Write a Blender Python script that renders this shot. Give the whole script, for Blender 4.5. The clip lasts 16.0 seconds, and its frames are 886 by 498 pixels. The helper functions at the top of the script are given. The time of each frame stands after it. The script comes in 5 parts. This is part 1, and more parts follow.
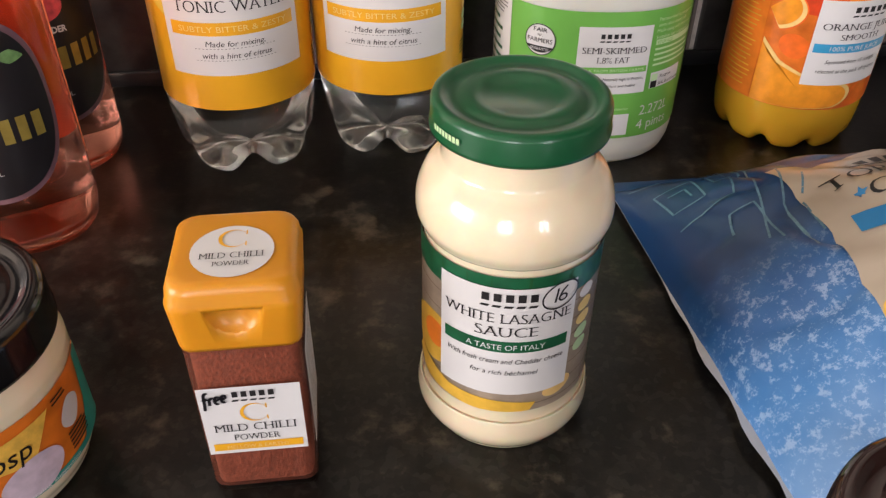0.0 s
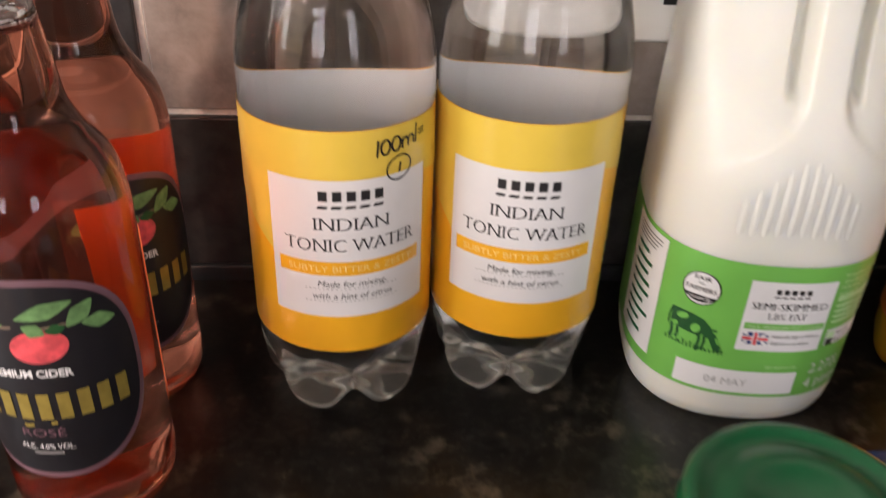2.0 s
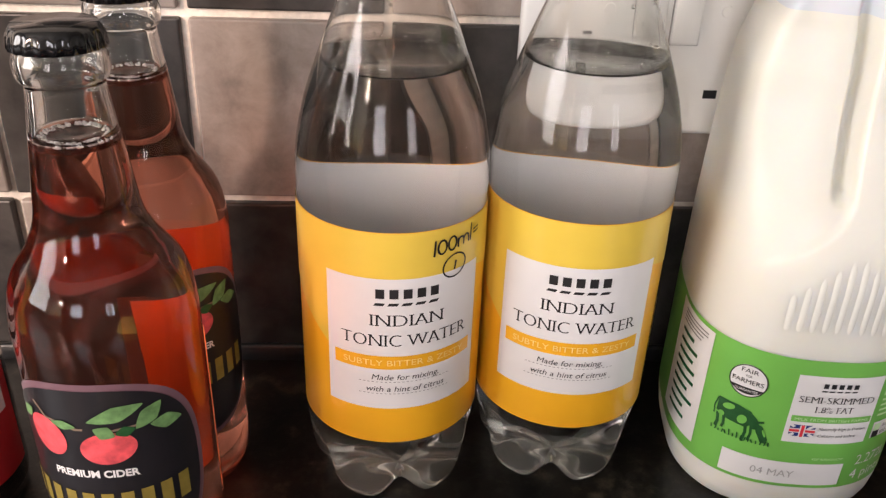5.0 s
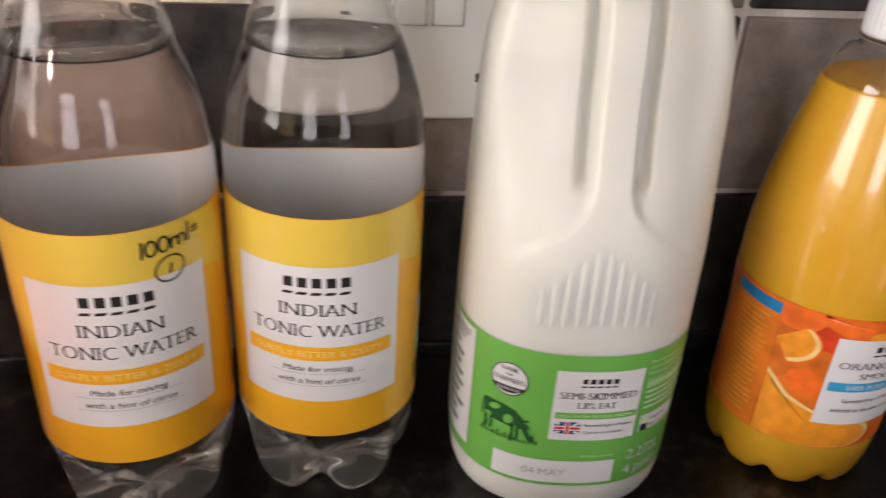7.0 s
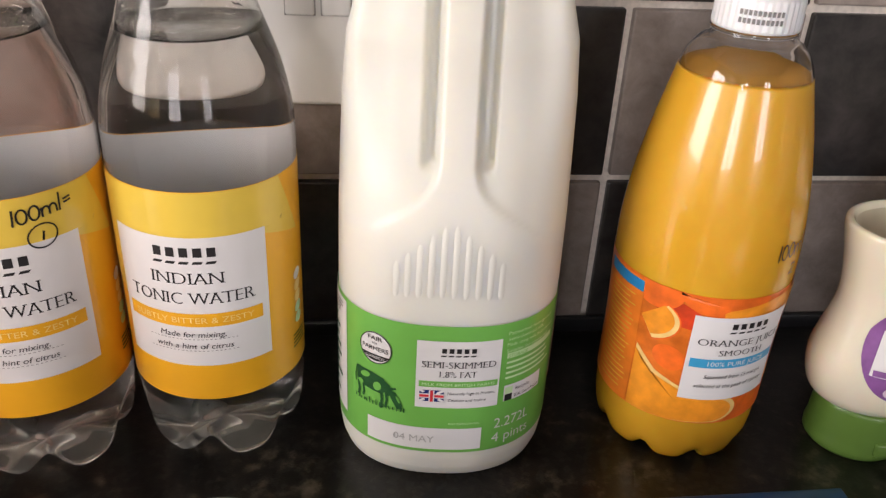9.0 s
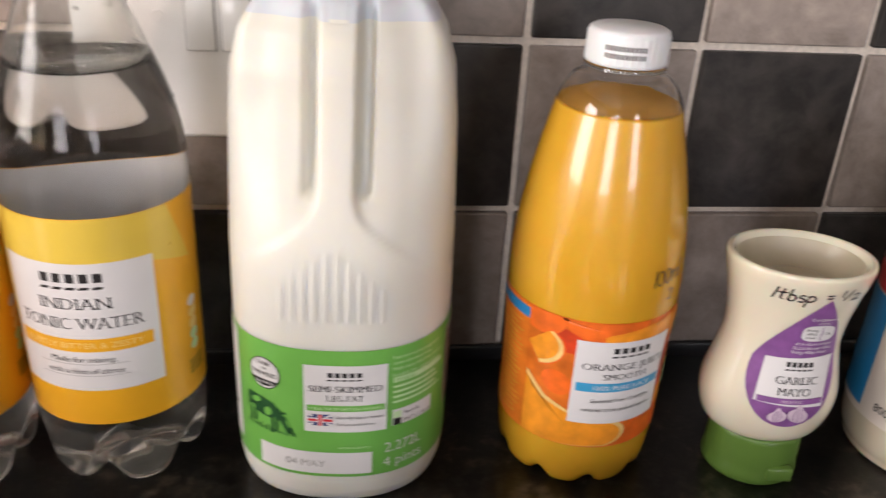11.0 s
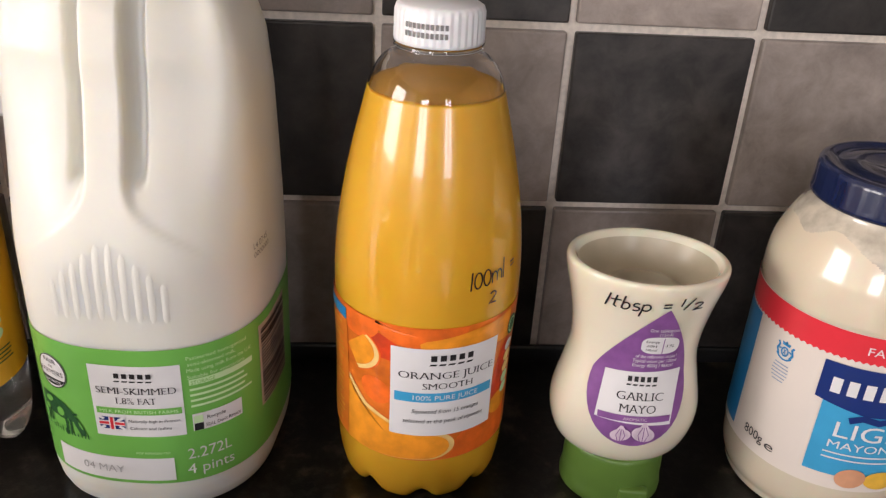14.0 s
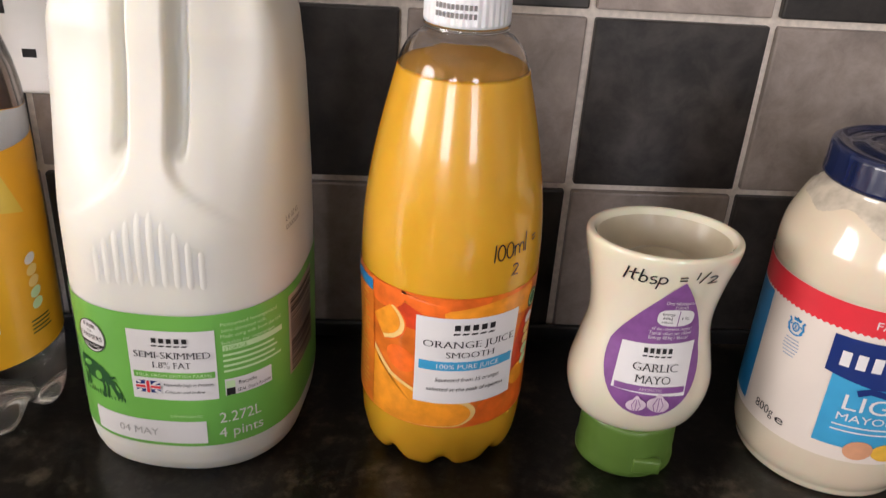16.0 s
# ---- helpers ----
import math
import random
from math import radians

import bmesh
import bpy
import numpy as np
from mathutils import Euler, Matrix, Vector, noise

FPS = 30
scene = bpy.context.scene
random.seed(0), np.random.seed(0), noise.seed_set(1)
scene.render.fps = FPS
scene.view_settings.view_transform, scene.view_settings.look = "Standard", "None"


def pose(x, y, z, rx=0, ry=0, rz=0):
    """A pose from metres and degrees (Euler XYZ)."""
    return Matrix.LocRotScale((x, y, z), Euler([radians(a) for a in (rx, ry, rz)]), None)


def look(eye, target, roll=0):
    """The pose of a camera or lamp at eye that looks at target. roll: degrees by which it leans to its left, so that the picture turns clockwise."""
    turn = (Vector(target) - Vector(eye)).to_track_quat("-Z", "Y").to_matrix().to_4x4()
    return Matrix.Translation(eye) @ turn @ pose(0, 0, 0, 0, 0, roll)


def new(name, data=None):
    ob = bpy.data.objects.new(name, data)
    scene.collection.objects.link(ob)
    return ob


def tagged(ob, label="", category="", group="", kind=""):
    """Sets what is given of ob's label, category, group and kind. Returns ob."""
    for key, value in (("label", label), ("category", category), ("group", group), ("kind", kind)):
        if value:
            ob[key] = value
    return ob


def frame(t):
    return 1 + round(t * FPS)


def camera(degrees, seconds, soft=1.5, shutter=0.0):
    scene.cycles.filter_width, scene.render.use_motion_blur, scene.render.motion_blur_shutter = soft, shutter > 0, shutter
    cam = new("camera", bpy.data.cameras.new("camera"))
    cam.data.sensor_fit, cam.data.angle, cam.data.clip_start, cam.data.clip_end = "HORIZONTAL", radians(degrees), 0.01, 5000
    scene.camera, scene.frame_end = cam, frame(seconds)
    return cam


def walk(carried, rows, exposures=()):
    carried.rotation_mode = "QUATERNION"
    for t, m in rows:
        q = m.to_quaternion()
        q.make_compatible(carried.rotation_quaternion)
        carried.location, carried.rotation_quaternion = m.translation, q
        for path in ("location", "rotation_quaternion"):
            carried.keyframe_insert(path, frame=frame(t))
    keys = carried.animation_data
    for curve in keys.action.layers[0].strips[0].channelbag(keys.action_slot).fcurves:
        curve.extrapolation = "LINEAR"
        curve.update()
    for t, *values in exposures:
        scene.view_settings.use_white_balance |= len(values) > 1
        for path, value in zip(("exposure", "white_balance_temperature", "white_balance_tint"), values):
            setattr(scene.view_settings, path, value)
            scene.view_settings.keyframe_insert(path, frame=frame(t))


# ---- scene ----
cam = camera(56.0, 16.0, soft=1.3, shutter=0.5)
PATH = [
    (0, (-0.338, -0.538, 0.251), (-0.172, 1.032, -0.978), 0.5),
    (0.5, (-0.335, -0.539, 0.254), (-0.17, 1.036, -0.968), 0.5),
    (1, (-0.338, -0.53, 0.262), (-0.195, 1.067, -0.934), 0.8),
    (1.5, (-0.36, -0.487, 0.273), (-0.262, 1.159, -0.86), 1.6),
    (2, (-0.386, -0.434, 0.278), (-0.257, 1.262, -0.774), 2.5),
    (2.5, (-0.394, -0.41, 0.289), (-0.276, 1.291, -0.756), 2.7),
    (3, (-0.399, -0.41, 0.295), (-0.29, 1.31, -0.721), 2.6),
    (3.5, (-0.402, -0.419, 0.298), (-0.29, 1.311, -0.7), 2.6),
    (5.8, (-0.407, -0.43, 0.299), (-0.295, 1.33, -0.643), 2.2),
    (6, (-0.402, -0.427, 0.298), (-0.266, 1.332, -0.644), 2.7),
    (6.5, (-0.366, -0.405, 0.295), (-0.124, 1.328, -0.673), 2.8),
    (7, (-0.326, -0.411, 0.293), (-0.028, 1.312, -0.677), 3.7),
    (7.5, (-0.283, -0.411, 0.296), (0.033, 1.287, -0.712), 5.2),
    (8, (-0.252, -0.417, 0.291), (-0.002, 1.289, -0.723), 4.3),
    (10.3, (-0.258, -0.469, 0.306), (-0.046, 1.309, -0.584), 2.7),
    (10.5, (-0.25, -0.468, 0.306), (-0.029, 1.31, -0.581), 2.8),
    (11, (-0.208, -0.462, 0.3), (0.039, 1.313, -0.588), 3.4),
    (11.5, (-0.156, -0.451, 0.289), (0.104, 1.317, -0.608), 4.1),
    (12, (-0.134, -0.435, 0.283), (0.106, 1.322, -0.644), 4.4),
    (12.5, (-0.118, -0.423, 0.284), (0.086, 1.324, -0.669), 3.9),
    (13, (-0.106, -0.428, 0.287), (0.077, 1.323, -0.662), 3.5),
    (13.5, (-0.101, -0.436, 0.29), (0.061, 1.328, -0.639), 3.3),
    (14, (-0.1, -0.44, 0.294), (0.054, 1.33, -0.625), 3.4),
    (14.5, (-0.104, -0.443, 0.293), (0.044, 1.331, -0.617), 3.4),
    (15, (-0.107, -0.447, 0.294), (0.036, 1.333, -0.605), 3.5),
    (15.5, (-0.109, -0.45, 0.292), (0.037, 1.33, -0.607), 3.7),
    (16, (-0.109, -0.458, 0.29), (0.029, 1.311, -0.632), 3.8),
]
walk(cam, [(t, look(eye, target, roll)) for t, eye, target, roll in PATH], exposures=[(0, 0.08), (1.0, 0.10), (1.5, -0.24), (2.0, 0.01), (3.0, 0.10), (6.0, 0.12), (6.5, -0.03), (7.0, -0.14), (7.5, -0.19), (8.0, 0.03), (10.5, 0.09), (12.0, 0.12), (16, 0.12)])

# ---- light: daylight from a window on the left and two windows behind ----
world = bpy.data.worlds.new("sky")
scene.world = world
world.use_nodes = True
sky = world.node_tree.nodes.new("ShaderNodeTexSky")
sky.sky_type, sky.sun_disc, sky.sun_elevation, sky.sun_rotation = "NISHITA", False, radians(20), radians(-146.6)
world.node_tree.links.new(sky.outputs[0], world.node_tree.nodes["Background"].inputs[0])
world.node_tree.nodes["Background"].inputs[1].default_value = 0.1


def window_lamp(name, eye, target, wide, high, watts, colour):
    data = bpy.data.lights.new(name, "AREA")
    data.shape, data.size, data.size_y, data.energy, data.color = "RECTANGLE", wide, high, watts, colour
    new(name, data).matrix_world = look(eye, target)


window_lamp("window_light", (-2.13, -0.95, 0.62), (0, -0.95, 0.62), 1.0, 0.95, 42, (1.0, 0.925, 0.895))
window_lamp("window_light", (-1.2, -2.93, 0.70), (-1.2, 0, 0.70), 0.80, 1.0, 37, (0.97, 0.93, 1.0))
window_lamp("window_light", (0.75, -2.93, 0.70), (0.75, 0, 0.70), 0.60, 1.0, 27, (0.97, 0.93, 1.0))

sun = bpy.data.lights.new("sun", "SUN")
sun.energy, sun.angle, sun.color = 3.0, radians(5.0), (1.0, 0.70, 0.56)
new("sun", sun).matrix_world = look((-0.55, -0.835, 0.36), (0, 0, 0))

# ---- materials ----


def nodes_of(name):
    m = bpy.data.materials.new(name)
    m.use_nodes = True
    return m, m.node_tree.nodes, m.node_tree.links, m.node_tree.nodes["Principled BSDF"]


def plain(name, colour, rough=0.4, vary=0.08, scale=60, bump=0.0, coat=0.0, metal=0.0, sss=0.0, coat_rough=0.03):
    """A plain surface with a little mottling, and fine relief where it has one."""
    m, n, l, p = nodes_of(name)
    tex = n.new("ShaderNodeTexNoise")
    tex.inputs["Scale"].default_value, tex.inputs["Detail"].default_value = scale, 5
    co = n.new("ShaderNodeTexCoord")
    l.new(co.outputs["Object"], tex.inputs["Vector"])
    ramp = n.new("ShaderNodeValToRGB")
    ramp.color_ramp.elements[0].position, ramp.color_ramp.elements[1].position = 0.3, 0.7
    ramp.color_ramp.elements[0].color = (*[c * (1 - vary) for c in colour], 1)
    ramp.color_ramp.elements[1].color = (*[min(1, c * (1 + vary)) for c in colour], 1)
    l.new(tex.outputs["Fac"], ramp.inputs["Fac"])
    l.new(ramp.outputs["Color"], p.inputs["Base Color"])
    p.inputs["Roughness"].default_value, p.inputs["Metallic"].default_value = rough, metal
    p.inputs["Coat Weight"].default_value, p.inputs["Coat Roughness"].default_value = coat, coat_rough
    if sss:
        p.inputs["Subsurface Weight"].default_value, p.inputs["Subsurface Scale"].default_value = sss, 0.01
    if bump:
        b = n.new("ShaderNodeBump")
        b.inputs["Strength"].default_value, b.inputs["Distance"].default_value = bump, 0.001
        l.new(tex.outputs["Fac"], b.inputs["Height"])
        l.new(b.outputs["Normal"], p.inputs["Normal"])
    return m


def clear(name, colour=(1, 1, 1), ior=1.45, rough=0.0):
    m, n, l, p = nodes_of(name)
    p.inputs["Base Color"].default_value = (*colour, 1)
    p.inputs["Transmission Weight"].default_value, p.inputs["IOR"].default_value = 1.0, ior
    p.inputs["Roughness"].default_value = rough
    return m


def see_through(name, colour, ior, tint, share, rough=0.0):
    """A filled bottle: most light bends in it, a share goes straight through and takes the drink's colour."""
    m, n, l, p = nodes_of(name)
    p.inputs["Base Color"].default_value = (*colour, 1)
    p.inputs["Transmission Weight"].default_value, p.inputs["IOR"].default_value = 1.0, ior
    p.inputs["Roughness"].default_value = rough
    thin, mix = n.new("ShaderNodeBsdfTransparent"), n.new("ShaderNodeMixShader")
    thin.inputs["Color"].default_value = (*tint, 1)
    mix.inputs[0].default_value = share
    l.new(p.outputs[0], mix.inputs[1])
    l.new(thin.outputs[0], mix.inputs[2])
    l.new(mix.outputs[0], n["Material Output"].inputs["Surface"])
    return m


def granite(name):
    """Black-brown laminate with soft brown and grey flakes under a satin film."""
    m, n, l, p = nodes_of(name)
    co = n.new("ShaderNodeTexCoord")
    big = n.new("ShaderNodeTexNoise")
    big.inputs["Scale"].default_value, big.inputs["Detail"].default_value, big.inputs["Roughness"].default_value = 48, 7, 0.62
    l.new(co.outputs["Object"], big.inputs["Vector"])
    r1 = n.new("ShaderNodeValToRGB")
    e = r1.color_ramp.elements
    e[0].position, e[0].color = 0.42, (0.0040, 0.0037, 0.0033, 1)
    e[1].position, e[1].color = 0.74, (0.100, 0.079, 0.056, 1)
    mid = e.new(0.57)
    mid.color = (0.0115, 0.0095, 0.0073, 1)
    l.new(big.outputs["Fac"], r1.inputs["Fac"])
    fine = n.new("ShaderNodeTexVoronoi")
    fine.inputs["Scale"].default_value = 340
    l.new(co.outputs["Object"], fine.inputs["Vector"])
    r2 = n.new("ShaderNodeValToRGB")
    r2.color_ramp.elements[0].position, r2.color_ramp.elements[0].color = 0.55, (0, 0, 0, 1)
    r2.color_ramp.elements[1].position, r2.color_ramp.elements[1].color = 0.95, (0.045, 0.042, 0.036, 1)
    split = n.new("ShaderNodeSeparateColor")
    l.new(fine.outputs["Color"], split.inputs[0])
    l.new(split.outputs[0], r2.inputs["Fac"])
    add = n.new("ShaderNodeMix")
    add.data_type, add.blend_type = "RGBA", "ADD"
    add.inputs[0].default_value = 0.22
    l.new(r1.outputs[0], add.inputs[6])
    l.new(r2.outputs[0], add.inputs[7])
    l.new(add.outputs[2], p.inputs["Base Color"])
    p.inputs["Roughness"].default_value, p.inputs["IOR"].default_value = 0.30, 1.4
    grain = n.new("ShaderNodeTexNoise")
    grain.inputs["Scale"].default_value = 900
    l.new(co.outputs["Object"], grain.inputs["Vector"])
    b = n.new("ShaderNodeBump")
    b.inputs["Strength"].default_value, b.inputs["Distance"].default_value = 0.12, 0.0004
    l.new(grain.outputs["Fac"], b.inputs["Height"])
    l.new(b.outputs["Normal"], p.inputs["Normal"])
    return m


def stone_tile(name, dark, light, rough):
    """A glazed tile that copies slate: cloudy veins, each tile its own tone."""
    m, n, l, p = nodes_of(name)
    co, info = n.new("ShaderNodeTexCoord"), n.new("ShaderNodeObjectInfo")
    shift = n.new("ShaderNodeVectorMath")
    shift.operation = "SCALE"
    shift.inputs["Scale"].default_value = 7
    l.new(info.outputs["Location"], shift.inputs[0])
    move = n.new("ShaderNodeVectorMath")
    l.new(co.outputs["Object"], move.inputs[0])
    l.new(shift.outputs[0], move.inputs[1])
    tex = n.new("ShaderNodeTexNoise")
    tex.inputs["Scale"].default_value, tex.inputs["Detail"].default_value, tex.inputs["Distortion"].default_value = 45, 9, 0.3
    tex.inputs["Roughness"].default_value = 0.65
    l.new(move.outputs[0], tex.inputs["Vector"])
    ramp = n.new("ShaderNodeValToRGB")
    ramp.color_ramp.elements[0].position, ramp.color_ramp.elements[0].color = 0.3, (*dark, 1)
    ramp.color_ramp.elements[1].position, ramp.color_ramp.elements[1].color = 0.72, (*light, 1)
    l.new(tex.outputs["Fac"], ramp.inputs["Fac"])
    tone = n.new("ShaderNodeMapRange")
    tone.inputs["To Min"].default_value, tone.inputs["To Max"].default_value = 0.72, 1.2
    l.new(info.outputs["Random"], tone.inputs["Value"])
    hsv = n.new("ShaderNodeHueSaturation")
    l.new(tone.outputs[0], hsv.inputs["Value"])
    l.new(ramp.outputs[0], hsv.inputs["Color"])
    l.new(hsv.outputs[0], p.inputs["Base Color"])
    p.inputs["Roughness"].default_value = rough
    b = n.new("ShaderNodeBump")
    b.inputs["Strength"].default_value, b.inputs["Distance"].default_value = 0.25, 0.0012
    l.new(tex.outputs["Fac"], b.inputs["Height"])
    l.new(b.outputs["Normal"], p.inputs["Normal"])
    return m


GRANITE = granite("granite_laminate")
TILE_DARK = stone_tile("slate_tile", (0.008, 0.0075, 0.0075), (0.058, 0.051, 0.047), 0.33)
TILE_LIGHT = stone_tile("taupe_tile", (0.19, 0.158, 0.140), (0.385, 0.325, 0.288), 0.36)
GROUT = plain("grout", (0.74, 0.67, 0.59), 0.85, 0.12, 300, 0.4)
PLASTER = plain("plaster", (0.62, 0.60, 0.56), 0.8, 0.04, 20, 0.1)
FLOORING = plain("flooring", (0.22, 0.17, 0.12), 0.5, 0.2, 8, 0.1)
WHITE_PLASTIC = plain("white_plastic", (0.80, 0.79, 0.76), 0.28, 0.02, 30, 0, 0.3)
SHADOW_GREY = plain("gap_shade_grey", (0.30, 0.29, 0.28), 0.4, 0.05)
BLACK_HOLE = plain("hole_and_bead_black", (0.012, 0.012, 0.013), 0.35, 0.1)
PET = clear("clear_plastic", (1, 1, 1), 1.42)
WATER = see_through("water_in_plastic", (0.985, 0.985, 0.97), 1.35, (0.97, 0.97, 0.95), 0.08, 0.01)
# Slightly rough, grey and milky, added to dull the foot's bright highlights.
DULLED_FOOT = clear("dulled_plastic_foot", (0.90, 0.90, 0.85), 1.35, 0.11)
DULLED_FOOT.node_tree.nodes["Principled BSDF"].inputs["Transmission Weight"].default_value = 0.96
SPICE_GLASS = see_through("spice_jar_glass", (0.99, 1, 0.99), 1.48, (0.97, 0.98, 0.97), 0.55)
GLASS = clear("clear_glass", (0.99, 1, 0.995), 1.48)
CIDER = see_through("rose_cider", (0.79, 0.30, 0.20), 1.36, (0.95, 0.62, 0.50), 0.12)
WINE_GLASS = plain("dark_bottle_glass", (0.012, 0.008, 0.007), 0.06, 0.1, 20, 0, 1.0)
MAROON = plain("maroon_lid", (0.018, 0.005, 0.0045), 0.12, 0.15, 30, 0, 0.6)
EMPTY_JUG = plain("empty_jug_plastic", (0.60, 0.63, 0.68), 0.3, 0.03, 12, 0.0, 0.15, 0, 0.2)
MILK = plain("milk_plastic", (0.715, 0.70, 0.635), 0.42, 0.02, 12, 0.0, 0.06, 0, 0.75)
MILK.node_tree.nodes["Principled BSDF"].inputs["Subsurface Radius"].default_value = (1.0, 0.85, 0.6)
RIDGE = plain("milk_ridge", (0.72, 0.705, 0.64), 0.42, 0.02, 12, 0.0, 0.06)
JUICE_TOP = plain("juice_surface", (0.84, 0.42, 0.04), 0.6, 0.08, 60)
JUICE = plain("orange_juice", (0.66, 0.345, 0.022), 0.25, 0.06, 25, 0.0, 0.55, 0, 0.25)
CREAM = plain("cream_sauce", (0.83, 0.70, 0.50), 0.22, 0.03, 30, 0.0, 0.9, 0, 0.25)
MAYO = plain("mayonnaise", (0.67, 0.58, 0.44), 0.25, 0.03, 30, 0.0, 0.9, 0, 0.25)
SMEAR = plain("smeared_glass", (0.52, 0.46, 0.37), 0.2, 0.25, 120, 0.1, 0.9)
MAYO_SKIN = plain("squeezy_plastic", (0.73, 0.67, 0.53), 0.17, 0.03, 25, 0, 0.5, 0, 0.3)
# Darker and browner than the bottle: the dish's shade is in its colour.
RECESS = plain("shaded_squeezy_base", (0.46, 0.40, 0.29), 0.38, 0.12, 40, 0, 0.1, 0, 0.1)
GREEN_LID = plain("green_lid", (0.004, 0.080, 0.027), 0.30, 0.06, 50, 0.0, 0.15, coat_rough=0.06)
NAVY_LID = plain("navy_lid", (0.006, 0.013, 0.055), 0.26, 0.08, 50, 0.0, 0.5)
BLACK_LID = plain("black_lid", (0.006, 0.006, 0.007), 0.13, 0.1, 50, 0.0, 0.15)
WHITE_CAP = plain("white_cap", (0.78, 0.78, 0.80), 0.35, 0.03, 60, 0.0, 0.1, 0, 0.1)
OCHRE_LID = plain("ochre_lid", (0.66, 0.265, 0.012), 0.34, 0.04, 40, 0.05, 0.08, 0, 0.1)
MOSS_CAP = plain("moss_cap", (0.105, 0.195, 0.035), 0.35, 0.05, 60)
CHILLI = plain("chilli_powder", (0.27, 0.060, 0.028), 0.85, 0.35, 900, 0.8)
PAPER = plain("white_paper", (0.71, 0.69, 0.685), 0.42, 0.02, 40)
BACK_PAPER = plain("orange_paper", (0.84, 0.36, 0.16), 0.45, 0.06, 60)
IVORY = plain("ivory_paper", (0.72, 0.64, 0.57), 0.38, 0.02, 40, 0, 0.2)
BEIGE = plain("beige_print", (0.52, 0.43, 0.33), 0.30, 0.04, 40, 0, 0.4)
INK = plain("black_ink", (0.015, 0.013, 0.014), 0.5, 0.05)
PEN = plain("marker_pen", (0.010, 0.009, 0.012), 0.3, 0.05)
CREST_INK = plain("pale_blue_ink", (0.30, 0.36, 0.46), 0.5, 0.2, 900)
GREY_INK = plain("grey_ink", (0.20, 0.19, 0.19), 0.5, 0.05)
STAMP = plain("pale_stamp_ink", (0.42, 0.41, 0.40), 0.5, 0.2, 900)
YELLOW = plain("lemon_print", (0.76, 0.54, 0.075), 0.30, 0.05, 30, 0, 0.35)
AMBER = plain("amber_print", (0.83, 0.415, 0.020), 0.30, 0.05, 30, 0, 0.35)
PALE_AMBER = plain("pale_amber_ink", (0.86, 0.62, 0.22), 0.4, 0.03)
LEAF_GREEN = plain("green_print", (0.165, 0.45, 0.080), 0.35, 0.05, 30, 0, 0.25)
DARK_LEAF = plain("dark_green_print", (0.018, 0.085, 0.024), 0.4, 0.15, 300)
PALE_GREEN = plain("pale_green_ink", (0.55, 0.74, 0.42), 0.4, 0.03)
FOREST = plain("forest_print", (0.010, 0.10, 0.04), 0.35, 0.25, 120, 0, 0.3)
TEAL = plain("teal_print", (0.03, 0.33, 0.26), 0.35, 0.1, 120, 0, 0.3)
BRICK_ORANGE = plain("orange_print", (0.80, 0.20, 0.02), 0.3, 0.2, 70, 0, 0.35)
PULP = plain("orange_flesh", (0.84, 0.30, 0.022), 0.3, 0.14, 150, 0, 0.35)
PEEL_BASE = plain("warm_orange_print", (0.80, 0.17, 0.018), 0.3, 0.38, 70, 0, 0.35)
ORANGE_SKIN = plain("orange_skin_print", (0.80, 0.145, 0.018), 0.3, 0.22, 95, 0, 0.35)
PEEL = plain("orange_peel", (0.68, 0.06, 0.015), 0.3, 0.38, 75, 0, 0.35)
PITH = plain("pale_rind", (0.86, 0.57, 0.21), 0.3, 0.08, 200, 0, 0.35)
SKY_BLUE = plain("sky_blue_print", (0.05, 0.33, 0.58), 0.32, 0.06, 60, 0, 0.3)
MID_BLUE = plain("mid_blue_print", (0.02, 0.22, 0.50), 0.32, 0.06, 60, 0, 0.3)
NAVY = plain("navy_print", (0.012, 0.03, 0.16), 0.32, 0.06, 60, 0, 0.3)
RED = plain("red_print", (0.70, 0.035, 0.05), 0.32, 0.05, 60, 0, 0.3)
# Shade on the dark bottle's label is put into this red.
SHADED_RED = plain("shaded_red_print", (0.40, 0.018, 0.024), 0.35, 0.1, 60, 0, 0.2)
PURPLE = plain("purple_print", (0.225, 0.085, 0.27), 0.35, 0.14, 160, 0, 0.2)
GARLIC = plain("garlic_print", (0.62, 0.50, 0.58), 0.4, 0.15, 200)
BLACK_LABEL = plain("black_label", (0.012, 0.011, 0.014), 0.36, 0.1, 60, 0, 0.2)
MAUVE = plain("mauve_border", (0.17, 0.09, 0.11), 0.3, 0.1)
GOLD = plain("gold_print", (0.36, 0.27, 0.06), 0.35, 0.15, 200, 0, 0, 0.4)
APPLE = plain("apple_print", (0.68, 0.085, 0.10), 0.35, 0.3, 220)
TWIG = plain("twig_print", (0.20, 0.14, 0.10), 0.5, 0.1)
WOOD_PRINT = plain("wood_print", (0.36, 0.28, 0.21), 0.35, 0.25, 90, 0, 0.3)
CHEESE = plain("cheese_print", (0.78, 0.46, 0.06), 0.35, 0.15, 120, 0, 0.3)
EGG = plain("egg_print", (0.60, 0.30, 0.17), 0.35, 0.1, 100)
CHIP_PRINT = plain("corn_chip_print", (0.85, 0.50, 0.08), 0.32, 0.15, 300, 0, 0.4)
ROSE_STEEL = plain("pale_frame", (0.72, 0.71, 0.69), 0.5, 0.05)

# ---- building helpers ----


